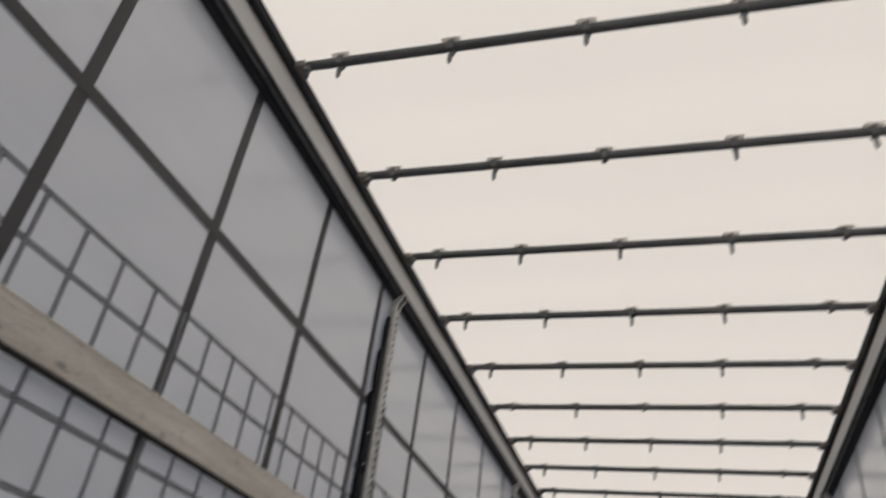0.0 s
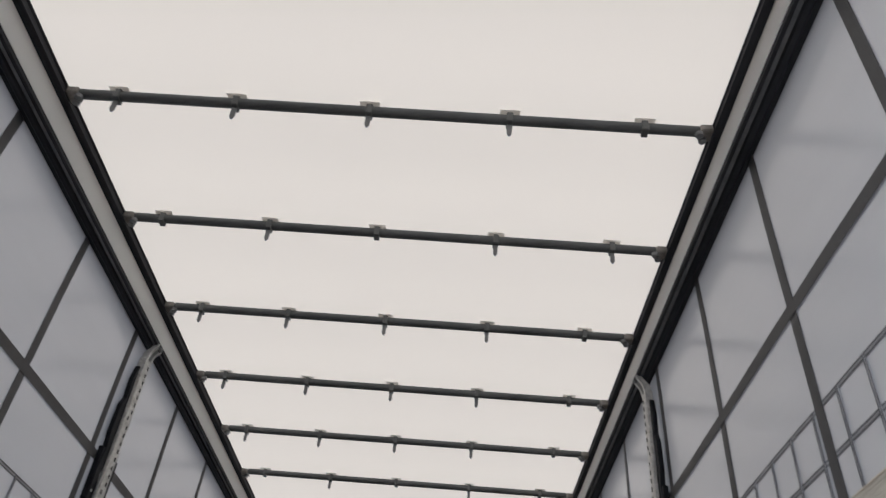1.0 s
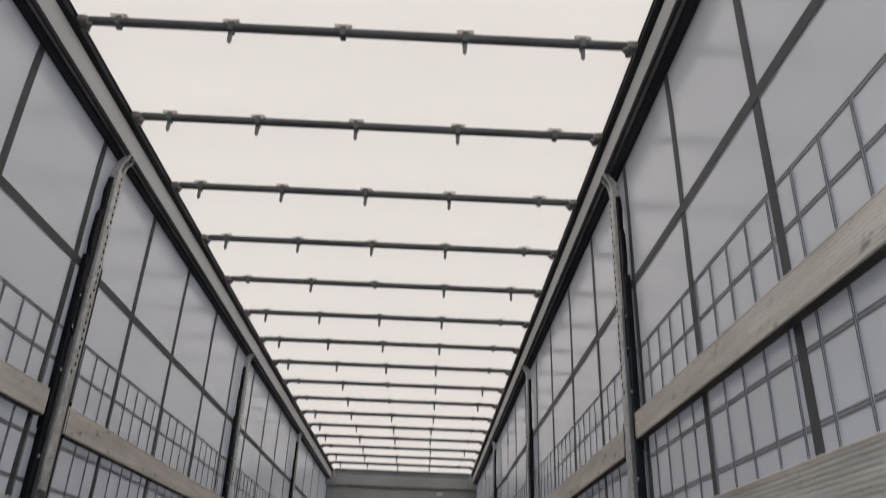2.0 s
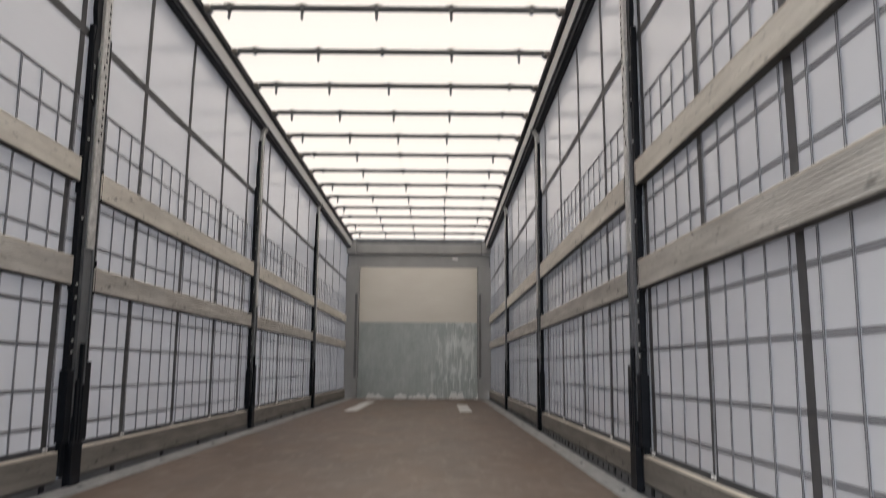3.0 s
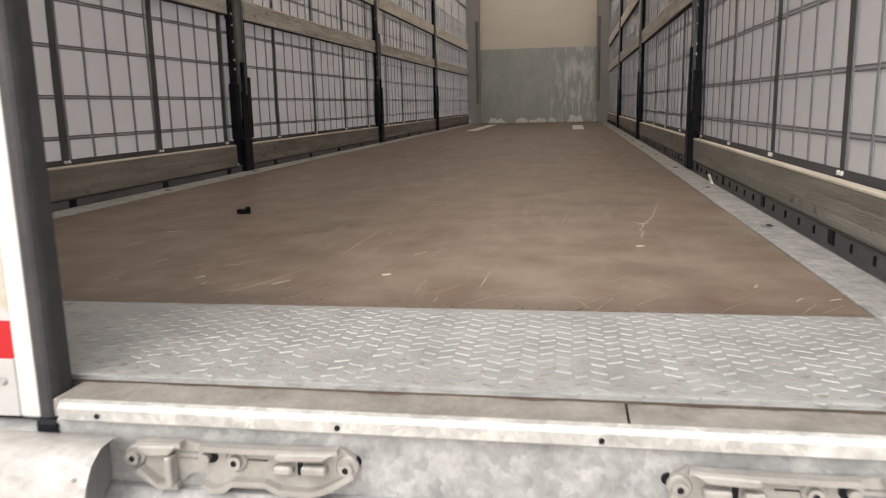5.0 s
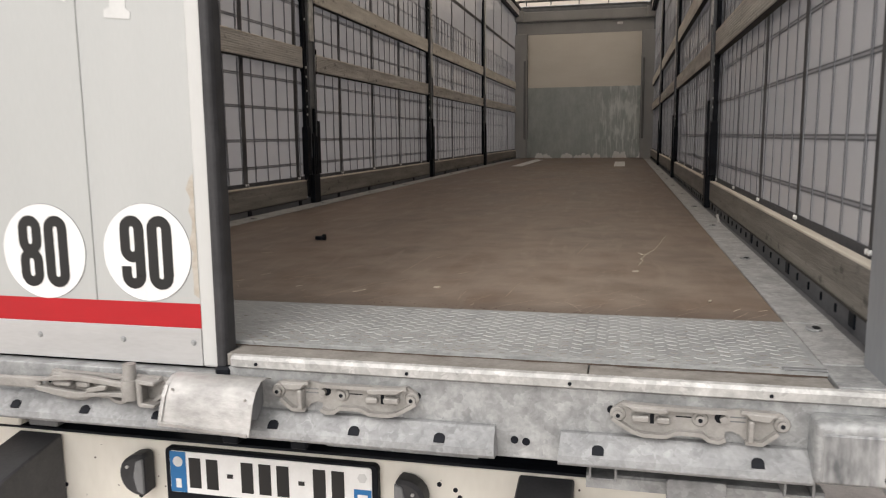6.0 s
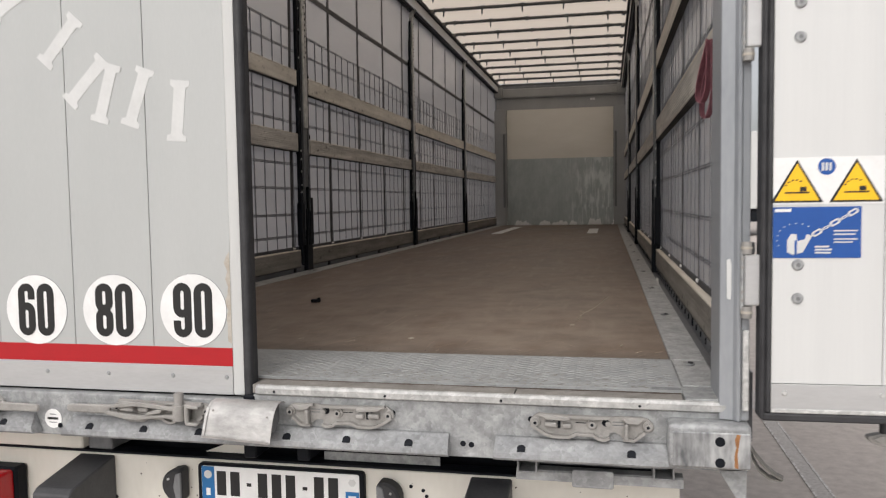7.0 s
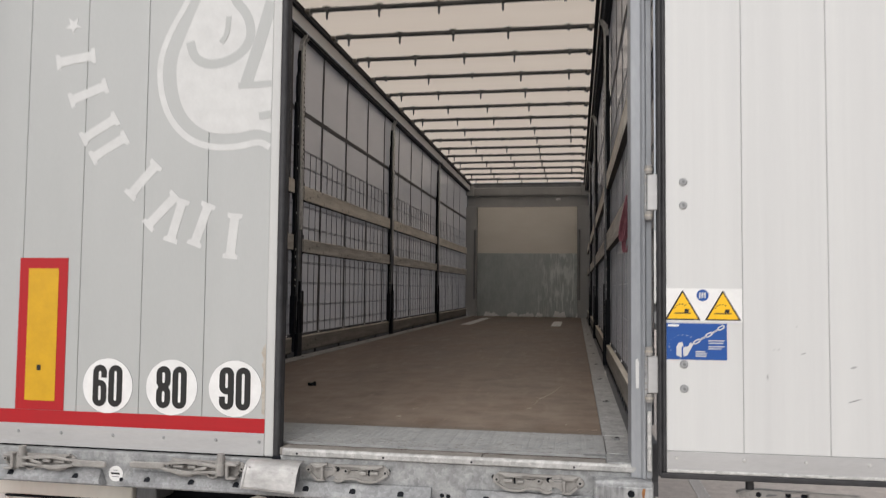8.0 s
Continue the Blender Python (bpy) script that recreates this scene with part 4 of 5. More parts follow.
for x, f in ((-0.333, 1), (0.355, -1)):
    lamp = thing("plate_lamp", (x, 0.19, 0.78), "black half-round number plate lamp on the panel", "lamp", "plate lamps")
    pts = [(x + f * 0.03, 0.88), (x + f * 0.03, 0.775)] + [(x + f * (0.012 - 0.052 * math.sin(radians(a))), 0.8275 - 0.052 * math.cos(radians(a))) for a in range(10, 171, 20)]
    part("housing", prism(pts, "y", 0.15, 0.203, None, 0.008), M_rubber, lamp, smooth=True)
    part("lens", prism([(x + f * 0.03, 0.872), (x + f * 0.03, 0.783), (x + f * 0.012, 0.79), (x + f * 0.004, 0.8275), (x + f * 0.012, 0.865)], "y", 0.146, 0.155, None, 0.002), M_steel, lamp, "smoky lens")
    part("screw", rod((x - f * 0.012, 0.15, 0.85), (x - f * 0.012, 0.146, 0.85), 0.004, 8), M_galv_l, lamp)

for x0, x1 in ((-0.69, -0.564), (0.595, 0.715)):
    bk = thing("dock_buffer", ((x0 + x1) / 2, 0.1, 0.6), "black steel loading dock buffer bolted to the panel", "buffer", "dock buffers")
    part("body", prism([(-0.02, 0.62), (-0.02, 0.845), (0.0, 0.86), (0.202, 0.897), (0.202, 0.62)], "x", x0, x1, None, 0.004), M_buffer, bk)
    for x in (x0 + 0.03, x1 - 0.03):
        part("bolt", rod((x, -0.018, 0.825), (x, -0.026, 0.825), 0.008, 10), M_black, bk)

tail = thing("tail_lamp", (-1.05, 0.17, 0.66), "red plastic tail lamp in a black surround", "tail lamp")
part("lens", box(-1.22, -0.905, 0.06, 0.19, 0.64, 0.845, 0.012, None, 3), M_lamp, tail, "red ribbed lens", True)
part("surround", box(-1.235, -0.893, 0.15, 0.203, 0.625, 0.853, 0.008), M_black, tail)

axis = MIDDLE
# axles under the trailer
for y in (2.2, 3.5):
    for s in (-1, 1):
        wh = thing("trailer_wheel", (s * 1.05, y, GROUND), "black truck tyre on a dull steel rim", "wheel", "trailer wheels")
        part("tyre", rod((s * 0.9, y, GROUND + 0.42), (s * 1.2, y, GROUND + 0.42), 0.42, 40), M_rubber, wh, smooth=True)
        part("rim", rod((s * 1.195, y, GROUND + 0.42), (s * 1.205, y, GROUND + 0.42), 0.25, 30), M_steel, wh, smooth=True)

# ---- side walls: curtains ----


def sway(s, y, z):
    """How far the curtain bellies out of its plane."""
    k = noise.noise(Vector((y * 0.9 + 7 * s, z * 0.8, 3.1))) * 0.010 + noise.noise(Vector((y * 2.6, z * 1.9, 5 + s))) * 0.004
    edge = min(1.0, (z - 1.28) / 0.4, (3.95 - z) / 0.3)
    return 1.283 + max(0.0, edge) * (0.003 + 0.6 * k)


UP = [1.31 + 0.0998 * i for i in range(27)]
for s, side in ((-1, "left"), (1, "right")):
    bm = bmesh.new()
    ys = [0.1 + 0.13 * i for i in range(105)]
    rows = [[bm.verts.new((s * sway(s, y, z), y, z)) for z in UP] for y in ys]
    for r0, r1 in zip(rows, rows[1:]):
        for i in range(len(UP) - 1):
            bm.faces.new((r0[i], r0[i + 1], r1[i + 1], r1[i]))
    wall = whole("wall_" + side, bm, M_curtain, (s * 1.287, 0.1, 1.31), "pale grey translucent side curtain with dark woven straps", "curtain", kind="structure", smooth=True)
    straps = [0.42, 1.155, 1.832, 2.525, 3.237, 4.028, 4.785, 5.575] + [6.335 + 0.772 * i for i in range(9)]
    for y in straps:
        part("vertical_strap", ribbon([(s * (sway(s, y, z) - 0.0022), y + 0.02 * (z - 1.4), z) for z in [1.36] + UP[1:]], (0, 0.023, 0), (-s * 0.0012, 0, 0)), M_strap, wall)
    part("horizontal_strap", ribbon([(s * (sway(s, y, 3.256) - 0.0042), y, 3.256) for y in ys], (0, 0, 0.022), (-s * 0.001, 0, 0)), M_strap, wall)
    part("bottom_belt", ribbon([(s * 1.281, y, 1.345) for y in ys], (0, 0, 0.036), (-s * 0.004, 0, 0)), M_belt, wall)
    for k in range(85):
        y = 0.209 + 0.154 * k if s > 0 else 0.136 + 0.157 * k
        line_of = [(s * (sway(s, y, z) - 0.0034), y, z) for z in UP[:17] + [2.937]]
        bt = part("belt", ribbon(line_of, (0, 0.0068, 0), (-s * 0.0012, 0, 0)), M_web_pale, wall)
        pair = bmesh.new()
        for d in (-0.0046, 0.0046):
            ribbon([(x - s * 0.0012, py + d, z) for x, py, z in line_of], (0, 0.0014, 0), (-s * 0.001, 0, 0), pair)
        part("belt_seam", pair, M_seam, bt)
    for z in (1.463, 1.617, 1.805, 1.98, 2.125, 2.28, 2.46, 2.62, 2.795, 2.937):
        line_of = [(s * (sway(s, y, z) - 0.0007), y, z) for y in ys]
        bt = part("belt", ribbon(line_of, (0, 0, 0.008), (-s * 0.0006, 0, 0)), M_web_pale, wall)
        pair = bmesh.new()
        for d in (-0.0056, 0.0056):
            ribbon([(x - s * 0.0007, y, pz + d) for x, y, pz in line_of], (0, 0, 0.0024), (-s * 0.0006, 0, 0), pair)
        part("belt_seam", pair, M_seam, bt)
    riv = mesh_of("rivet", rod((0, 0, 0), (-s * 0.006, 0, 0), 0.0065, 10), M_paper)
    for y in straps:
        for d in (-0.012, 0.012):
            shared("rivet", riv, wall, (s * 1.2765, y + d, 1.372))

# ---- pillars ----
PILLARS = (3.4, 6.68, 9.96)


def pillar(s):
    p = thing("side_pillar", (s * 1.24, 0, FLOOR), "dull steel side pillar with black board pockets", "pillar", "side pillars")
    X = lambda a: s * a
    part("post", box(X(1.243), X(1.276), -0.05, 0.05, FLOOR + 0.005, 3.2, 0.004), M_post, p)
    for d in (-1, 1):
        part("edge_lip", box(X(1.236), X(1.245), d * 0.038, d * 0.052, FLOOR + 0.3, 3.15, 0.002), M_post, p)
        part("side_flange", box(X(1.25), X(1.274), d * 0.051, d * 0.098, FLOOR + 0.05, 3.3, 0.003), M_black, p)
        part("foot_pocket", box(X(1.238), X(1.276), d * 0.052, d * 0.112, FLOOR + 0.19, 1.72 + 0.02 * d, 0.003), M_black, p, "black board pocket")
        for z0 in (2.05, 2.49):
            part("board_pocket", box(X(1.2465), X(1.2755), d * 0.0985, d * 0.107, z0, z0 + 0.16, 0.002), M_black, p)
    for d, top in ((-0.03, 1.66), (0.0, 1.82), (0.03, 1.64)):
        part("foot_guide", box(X(1.226), X(1.2425), d - 0.012, d + 0.012, FLOOR, top, 0.003), M_black, p)
    part("foot", box(X(1.224), X(1.275), -0.052, 0.052, FLOOR, FLOOR + 0.19, 0.004), M_black, p)
    bolt = mesh_of("bolt_head", rod((0, 0, 0), (-s * 0.005, 0, 0), 0.007, 8), M_galv_l)
    for z in (1.78, 1.83, 1.93, 2.02, 2.08, 2.38, 2.75, 2.95, 3.1):
        shared("bolt_head", bolt, p, (X(1.2495), -0.075, z))
    up = part("perforated_channel", box(X(1.231), X(1.268), -0.034, 0.034, 2.25, 3.80, 0.003), M_galv_l, p, "light zinc perforated channel")
    slot = mesh_of("slot", box(0, -s * 0.002, -0.005, 0.005, -0.009, 0.009), M_black)
    for i in range(26):
        shared("slot", slot, up, (X(1.2309), 0.012 if i % 9 else -0.01, 2.76 + 0.04 * i))
    part("lever", prism([(0.034, 3.05), (0.06, 3.08), (0.066, 3.3), (0.05, 3.42), (0.06, 3.55), (0.045, 3.62), (0.034, 3.6)], "x", X(1.242), X(1.262), None, 0.003), M_steel, p)
    part("lever", prism([(-0.034, 2.9), (-0.09, 2.95), (-0.097, 3.2), (-0.078, 3.3), (-0.094, 3.38), (-0.086, 3.52), (-0.062, 3.56), (-0.07, 3.66), (-0.05, 3.74), (-0.034, 3.75)], "x", X(1.246), X(1.268), None, 0.003), M_black, p)
    for d in (-0.03, 0.018):
        part("top_hook", prism([(X(1.232), 3.79), (X(1.262), 3.79), (X(1.262), 3.83), (X(1.226), 3.875), (X(1.214), 3.884), (X(1.196), 3.89), (X(1.2), 3.865), (X(1.222), 3.835)], "y", d, d + 0.016, None, 0.002), M_galv_l, p)
    part("roller", rod((X(1.2), -0.012, 3.872), (X(1.2), 0.016, 3.872), 0.012, 14), M_steel, p, smooth=True)
    return p


for s in (-1, 1):
    one = pillar(s)
    one.location = (s * 1.24, PILLARS[0] + (0.02 if s < 0 else -0.015), FLOOR)
    for y in PILLARS[1:]:
        copy_thing(one, pose(s * 1.24, y, FLOOR))

# ---- wooden side boards ----


def board_profile(h, grooves=9, thick=0.026, deep=0.6):
    """Half-round grooved face towards the load space."""
    pts = [(0.0, 0.002)]
    step_h = (h - 0.006) / grooves
    for i in range(grooves):
        z = 0.003 + i * step_h
        pts += [(-0.0018, z + step_h * 0.15), (-0.0018, z + step_h * 0.76), (-0.0018 + 0.003 * deep, z + step_h * 0.88)]
    return pts + [(0.0, h - 0.002), (0.003, h), (thick, h), (thick, 0.0), (0.003, 0.0)]


BAYS = ((0.15, 3.295), (3.51, 6.57), (6.79, 9.85), (10.07, 13.38))
for s in (-1, 1):
    for k, (y0, y1) in enumerate(BAYS):
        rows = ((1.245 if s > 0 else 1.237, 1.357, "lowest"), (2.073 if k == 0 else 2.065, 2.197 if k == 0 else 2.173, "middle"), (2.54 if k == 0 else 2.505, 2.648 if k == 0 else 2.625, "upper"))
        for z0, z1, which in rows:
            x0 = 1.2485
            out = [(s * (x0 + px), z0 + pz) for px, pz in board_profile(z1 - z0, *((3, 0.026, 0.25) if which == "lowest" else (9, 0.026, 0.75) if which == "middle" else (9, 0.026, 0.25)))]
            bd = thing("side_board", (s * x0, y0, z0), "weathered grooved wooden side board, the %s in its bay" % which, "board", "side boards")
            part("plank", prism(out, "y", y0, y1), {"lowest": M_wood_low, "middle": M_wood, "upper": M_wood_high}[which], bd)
            # thin dark strip added to paint in the shade below the board
            part("shade_strip", box(s * (x0 - 0.001), s * (x0 + 0.031), y0 + 0.002, y1 - 0.002, z0 - 0.006, z0 - 0.0005, 0.002), M_edge, bd, "dark strip painting the shade under the board")
            # worn edge, paler and carried down the face to paint its highlight
            part("worn_lit_top", box(s * (x0 - 0.0028), s * (x0 + 0.0255), y0 + 0.002, y1 - 0.002, z1 - 0.006, z1 + 0.0025, 0.002), M_wood_top, bd, "pale worn top edge with its highlight painted in")

# ---- roof ----
BOWS = [3.27 + 0.682 * k for k in range(-4, 16)]
FALL = 0.004  # roof lowered a little towards the front to fit the camera's view


def falling(bm):
    for v in bm.verts:
        v.co.z -= FALL * (v.co.y - 3.0)
    return bm


bm = bmesh.new()
ys = [0.06 + 0.0909 * i for i in range(150)]
rows = []
for y in ys:
    near = min(abs(y - b) for b in BOWS) / 0.341
    row = []
    for i in range(17):
        x = -1.27 + 2.54 * i / 16
        row.append(bm.verts.new((x, y, 4.083 - 0.010 * near * near + 0.004 * noise.noise(Vector((x * 2, y * 2, 0))))))
    rows.append(row)
for r0, r1 in zip(rows, rows[1:]):
    for i in range(16):
        bm.faces.new((r0[i], r0[i + 1], r1[i + 1], r1[i]))
whole("ceiling", falling(bm), M_roof, (0, 0, 4.08), "translucent cream sliding-roof tarpaulin", "roof", kind="structure", smooth=True)
for s in (-1, 1):
    rr = thing("roof_rail", (s * 1.25, 0.0, 3.9), "dark roof rail with a pale tarpaulin valance", "roof rail", "roof rails", "structure")
    part("curtain_track", falling(prism([(s * 1.205, 3.9), (s * 1.203, 3.884), (s * 1.213, 3.878), (s * 1.218, 3.89), (s * 1.234, 3.89), (s * 1.239, 3.878), (s * 1.256, 3.876), (s * 1.266, 3.886), (s * 1.30, 3.886), (s * 1.30, 3.9)], "y", 0.06, 13.5)), M_rail, rr)
    # lighter strip laid in the track's groove to paint its highlight
    part("groove_highlight", falling(box(s * 1.219, s * 1.233, 0.06, 13.5, 3.8875, 3.8895)), M_steel, rr)
    part("valance", falling(box(s * 1.2, s * 1.203, 0.06, 13.5, 3.901, 4.003)), M_valance, rr, "pale tarpaulin valance")
    part("bow_track", falling(prism([(s * 1.186, 4.004), (s * 1.30, 4.004), (s * 1.30, 4.078), (s * 1.262, 4.078), (s * 1.26, 4.052), (s * 1.174, 4.052), (s * 1.172, 4.046), (s * 1.178, 4.04), (s * 1.178, 4.022), (s * 1.172, 4.016), (s * 1.172, 4.009)], "y", 0.06, 13.5)), M_rail, rr)


def roof_bow(rng):
    b = thing("roof_bow", (0, 0, 4.035), "dark steel roof bow with tarpaulin clips", "roof bow", "roof bows")
    part("tube", prism([(y * 0.02, 4.04 + z * 0.02) for y, z in [(math.cos(radians(a)), math.sin(radians(a))) for a in range(0, 360, 30)]], "x", -1.13, 1.13), M_bow, b, "dark zinc tube", True)
    for s in (-1, 1):
        c = part("carriage", box(s * 1.13, s * 1.176, -0.03, 0.03, 4.018, 4.051, 0.006), M_dirt, b)
        part("roller", rod((s * 1.125, -0.012, 4.002), (s * 1.125, -0.012, 4.018), 0.014, 12), M_steel, c)
        part("roller", rod((s * 1.142, 0.014, 4.002), (s * 1.142, 0.014, 4.018), 0.014, 12), M_steel, c)
    for x in (-1.0, -0.54, -0.06, 0.44, 0.945):
        x += rng.uniform(-0.012, 0.012)
        kind = rng.random()
        k = part("clip", box(x - 0.012, x + 0.012, -0.022, 0.022, 4.013, 4.061, 0.003), M_bow, b)
        part("clip_plate", box(x - 0.036, x + 0.036, -0.026, 0.014, 4.061, 4.0645), M_valance, k)
        if kind < 0.62:
            part("tongue", prism([(x - 0.009, 4.025), (x + 0.009, 4.025), (x + 0.009, 3.97), (x + 0.004, 3.957), (x - 0.004, 3.957), (x - 0.009, 3.97)], "y", -0.004, 0.003), M_steel, k)
    return b


rng = random.Random(21)
kinds = []
for i in range(3):
    kinds.append(roof_bow(rng))
    kinds[-1].location = (0, BOWS[i], 4.035 - FALL * (BOWS[i] - 3.0))
for i, y in enumerate(BOWS[3:]):
    copy_thing(kinds[(i * 2 + i // 3) % 3], pose(0, y, 4.035 - FALL * (y - 3.0)))

# ---- front wall ----
wall = whole("wall_front", box(-1.3, 1.3, 13.64, 13.7, 1.0, 4.03), M_steel, (0, 13.66, 1.0), "front bulkhead of cream panel over stained zinc sheet", "wall", kind="structure")
part("cream_panel", box(-1.05, 1.05, 13.605, 13.639, 2.532, 3.515), M_cream, wall, "cream lining panel")
part("kick_sheet", box(-1.053, 1.053, 13.598, 13.639, 1.5, 2.53, 0.001), M_kick, wall, "stained zinc sheet")
part("kick_plate", box(-1.125, 1.125, 13.585, 13.638, FLOOR, 1.545, 0.002), M_kick, wall, "dented lower kick plate")
part("header", box(-1.26, 1.26, 13.6, 13.639, 3.517, 3.745, 0.002), M_grey, wall)
part("top_rail", prism([(13.54, 3.75), (13.639, 3.747), (13.639, 3.93), (13.55, 3.93), (13.53, 3.915), (13.53, 3.775)], "x", -1.14, 1.14), M_grey, wall)
part("label_plate", box(0.6, 0.7, 13.594, 13.6, 3.655, 3.695), M_paper, wall)
for s in (-1, 1):
    post = part("corner_post", box(s * 1.055, s * 1.282, 13.46, 13.638, FLOOR, 3.516, 0.006), M_grey, wall)
    part("channel", box(s * 1.048, s * 1.053, 13.55, 13.59, 1.56, 3.06), M_steel, post)
    part("stake_rail", box(s * 1.072, s * 1.112, 13.435, 13.459, 1.56, 3.06, 0.003), M_steel, post)
    part("handle_tab", box(s * 1.04, s * 1.13, 13.42, 13.434, 3.02, 3.06, 0.003), M_grey, post)
    part("corner_casting", box(s * 1.12, s * 1.285, 13.44, 13.6, 3.74, 3.95, 0.02, None, 2), M_grey, wall)
rng = random.Random(2)
bm = bmesh.new()
for i in range(150):
    x = rng.uniform(-1.08, 1.1)
    if noise.noise(Vector((x * 6, 1.7, 0))) < -0.12:
        continue
    w, h = rng.uniform(0.03, 0.13), rng.uniform(0.03, 0.16) * (0.5 + abs(noise.noise(Vector((x * 9, 4.2, 0)))))
    d = rng.uniform(0.015, 0.07)
    prism([(x - w / 2, FLOOR), (x + w / 2, FLOOR), (x + w * rng.uniform(0.3, 0.55), FLOOR + h * 0.5), (x + w * rng.uniform(0.0, 0.3), FLOOR + h), (x - w * rng.uniform(0.1, 0.45), FLOOR + h * rng.uniform(0.6, 1))], "y", 13.58 - d, 13.583, bm)
whole("residue", bm, M_foam, (0, 13.56, FLOOR), "white torn residue along the bulkhead's foot", "residue", kind="stuff")

# ---- rear frame ----
axis = REAR
for s in (-1, 1):
    post = thing("rear_post", (s * 1.28, 0.05, FLOOR), "galvanised rear corner post with door hinges", "post", "rear posts", "structure")
    part("profile", prism([(s * 1.246, -0.010), (s * 1.248, -0.0125), (s * 1.277, -0.015), (s * 1.283, -0.027), (s * 1.287, -0.03), (s * 1.291, -0.029), (s * 1.296, -0.018), (s * 1.312, -0.016), (s * 1.314, -0.012), (s * 1.314, 0.14), (s * 1.246, 0.14)], "z", 1.155, 4.1), M_postz, post)
    part("hinge_strip", box(s * 1.297, s * 1.312, -0.03, -0.0165, 1.18, 1.375, 0.003), M_galv_l, post)
    for z in (1.436, 2.035, 2.8, 3.6):
        leaf = part("hinge_leaf", box(s * 1.297, s * 1.337, -0.046, -0.032, z, z + 0.12, 0.003), M_alu, post, "pale aluminium hinge leaf")
        part("hinge_plate", box(s * 1.289, s * 1.2965, -0.04, -0.0165, z - 0.01, z + 0.13, 0.002), M_galv, leaf)
        for dz in (0.012, 0.032, 0.09, 0.11):
            part("hinge_screw", rod((s * 1.2925, -0.04, z + dz), (s * 1.2925, -0.0425, z + dz), 0.004, 8), M_lock, leaf)
        for z0, z1 in ((z - 0.03, z - 0.002), (z + 0.122, z + 0.15)):
            knuckle = part("hinge_knuckle", rod((s * 1.303, -0.036, z0), (s * 1.303, -0.036, z1), 0.0125, 16), M_lock, post, smooth=True)
            part("hinge_bush", rod((s * 1.303, -0.036, (z0 + z1) / 2 - 0.003), (s * 1.303, -0.036, (z0 + z1) / 2 + 0.003), 0.0138, 16), M_stain, knuckle)
        part("hinge_stop", box(s * 1.306, s * 1.32, -0.044, -0.028, z + 0.121, z + 0.15, 0.003), M_rubber, post, "black rubber stop")
    if s > 0:
        part("paper_label", prism([(1.262, 1.449), (1.271, 1.447), (1.272, 1.53), (1.268, 1.545), (1.261, 1.541)], "y", -0.0166, -0.0138), M_pale, post, "torn white paper label")
head = thing("rear_header", (0, 0.05, 4.1), "galvanised rear header beam over the doorway", "header", kind="structure")
part("beam", box(-1.32, 1.32, -0.03, 0.05, 4.08, 4.2, 0.004), M_galv, head)

axis = MIDDLE
strap = thing("red_strap", (1.225, 0.338, 1.9), "faded red webbing loop hanging from a side board", "strap")
for dx, low, wide in ((0.0, 1.912, 0.04), (-0.012, 1.955, 0.026)):
    pts = []
    for i in range(25):
        a = radians(-80 + 340 * i / 24)
        u = (1 - math.sin(a)) / 2
        pts.append((1.226 + dx - 0.02 * u * (1 + 0.8 * math.cos(a)), 0.338 + wide * math.cos(a) * (0.3 + 0.7 * u), 2.13 - (2.13 - low) * u))
    part("band", ribbon(pts, (0.008, 0.011, 0.0), (-0.001, 0.002, 0.0015)), M_pink, strap)

# ---- doors ----
axis = REAR


def digit_paths(ch, w=0.034, h=0.134):
    """Middle lines of tall, narrow, round-cornered figures."""
    r = w / 2

    def arc(cx, cz, a0, a1):
        return [(cx + r * math.cos(radians(a0 + (a1 - a0) * i / 8)), cz + r * math.sin(radians(a0 + (a1 - a0) * i / 8))) for i in range(9)]
    t = h / 2 - r
    if ch == "0":
        return [(arc(0, t, 0, 180) + arc(0, -t, 180, 360), True)]
    if ch == "8":
        return [(arc(0, t, 0, 180) + arc(0, 0.004 + r, 180, 360), True), (arc(0, -0.004 - r, 0, 180) + arc(0, -t, 180, 360), True)]
    k = 1 if ch == "6" else -1
    loop_ = arc(0, 0.01 - r, 0, 180) + arc(0, -t, 180, 360)
    hook = [(-r, -t), (-r, t)] + arc(0, t, 180, 0) + [(r, t - 0.02)]
    return [([(k * x, k * z) for x, z in loop_], True), ([(k * x, k * z) for x, z in hook], False)]


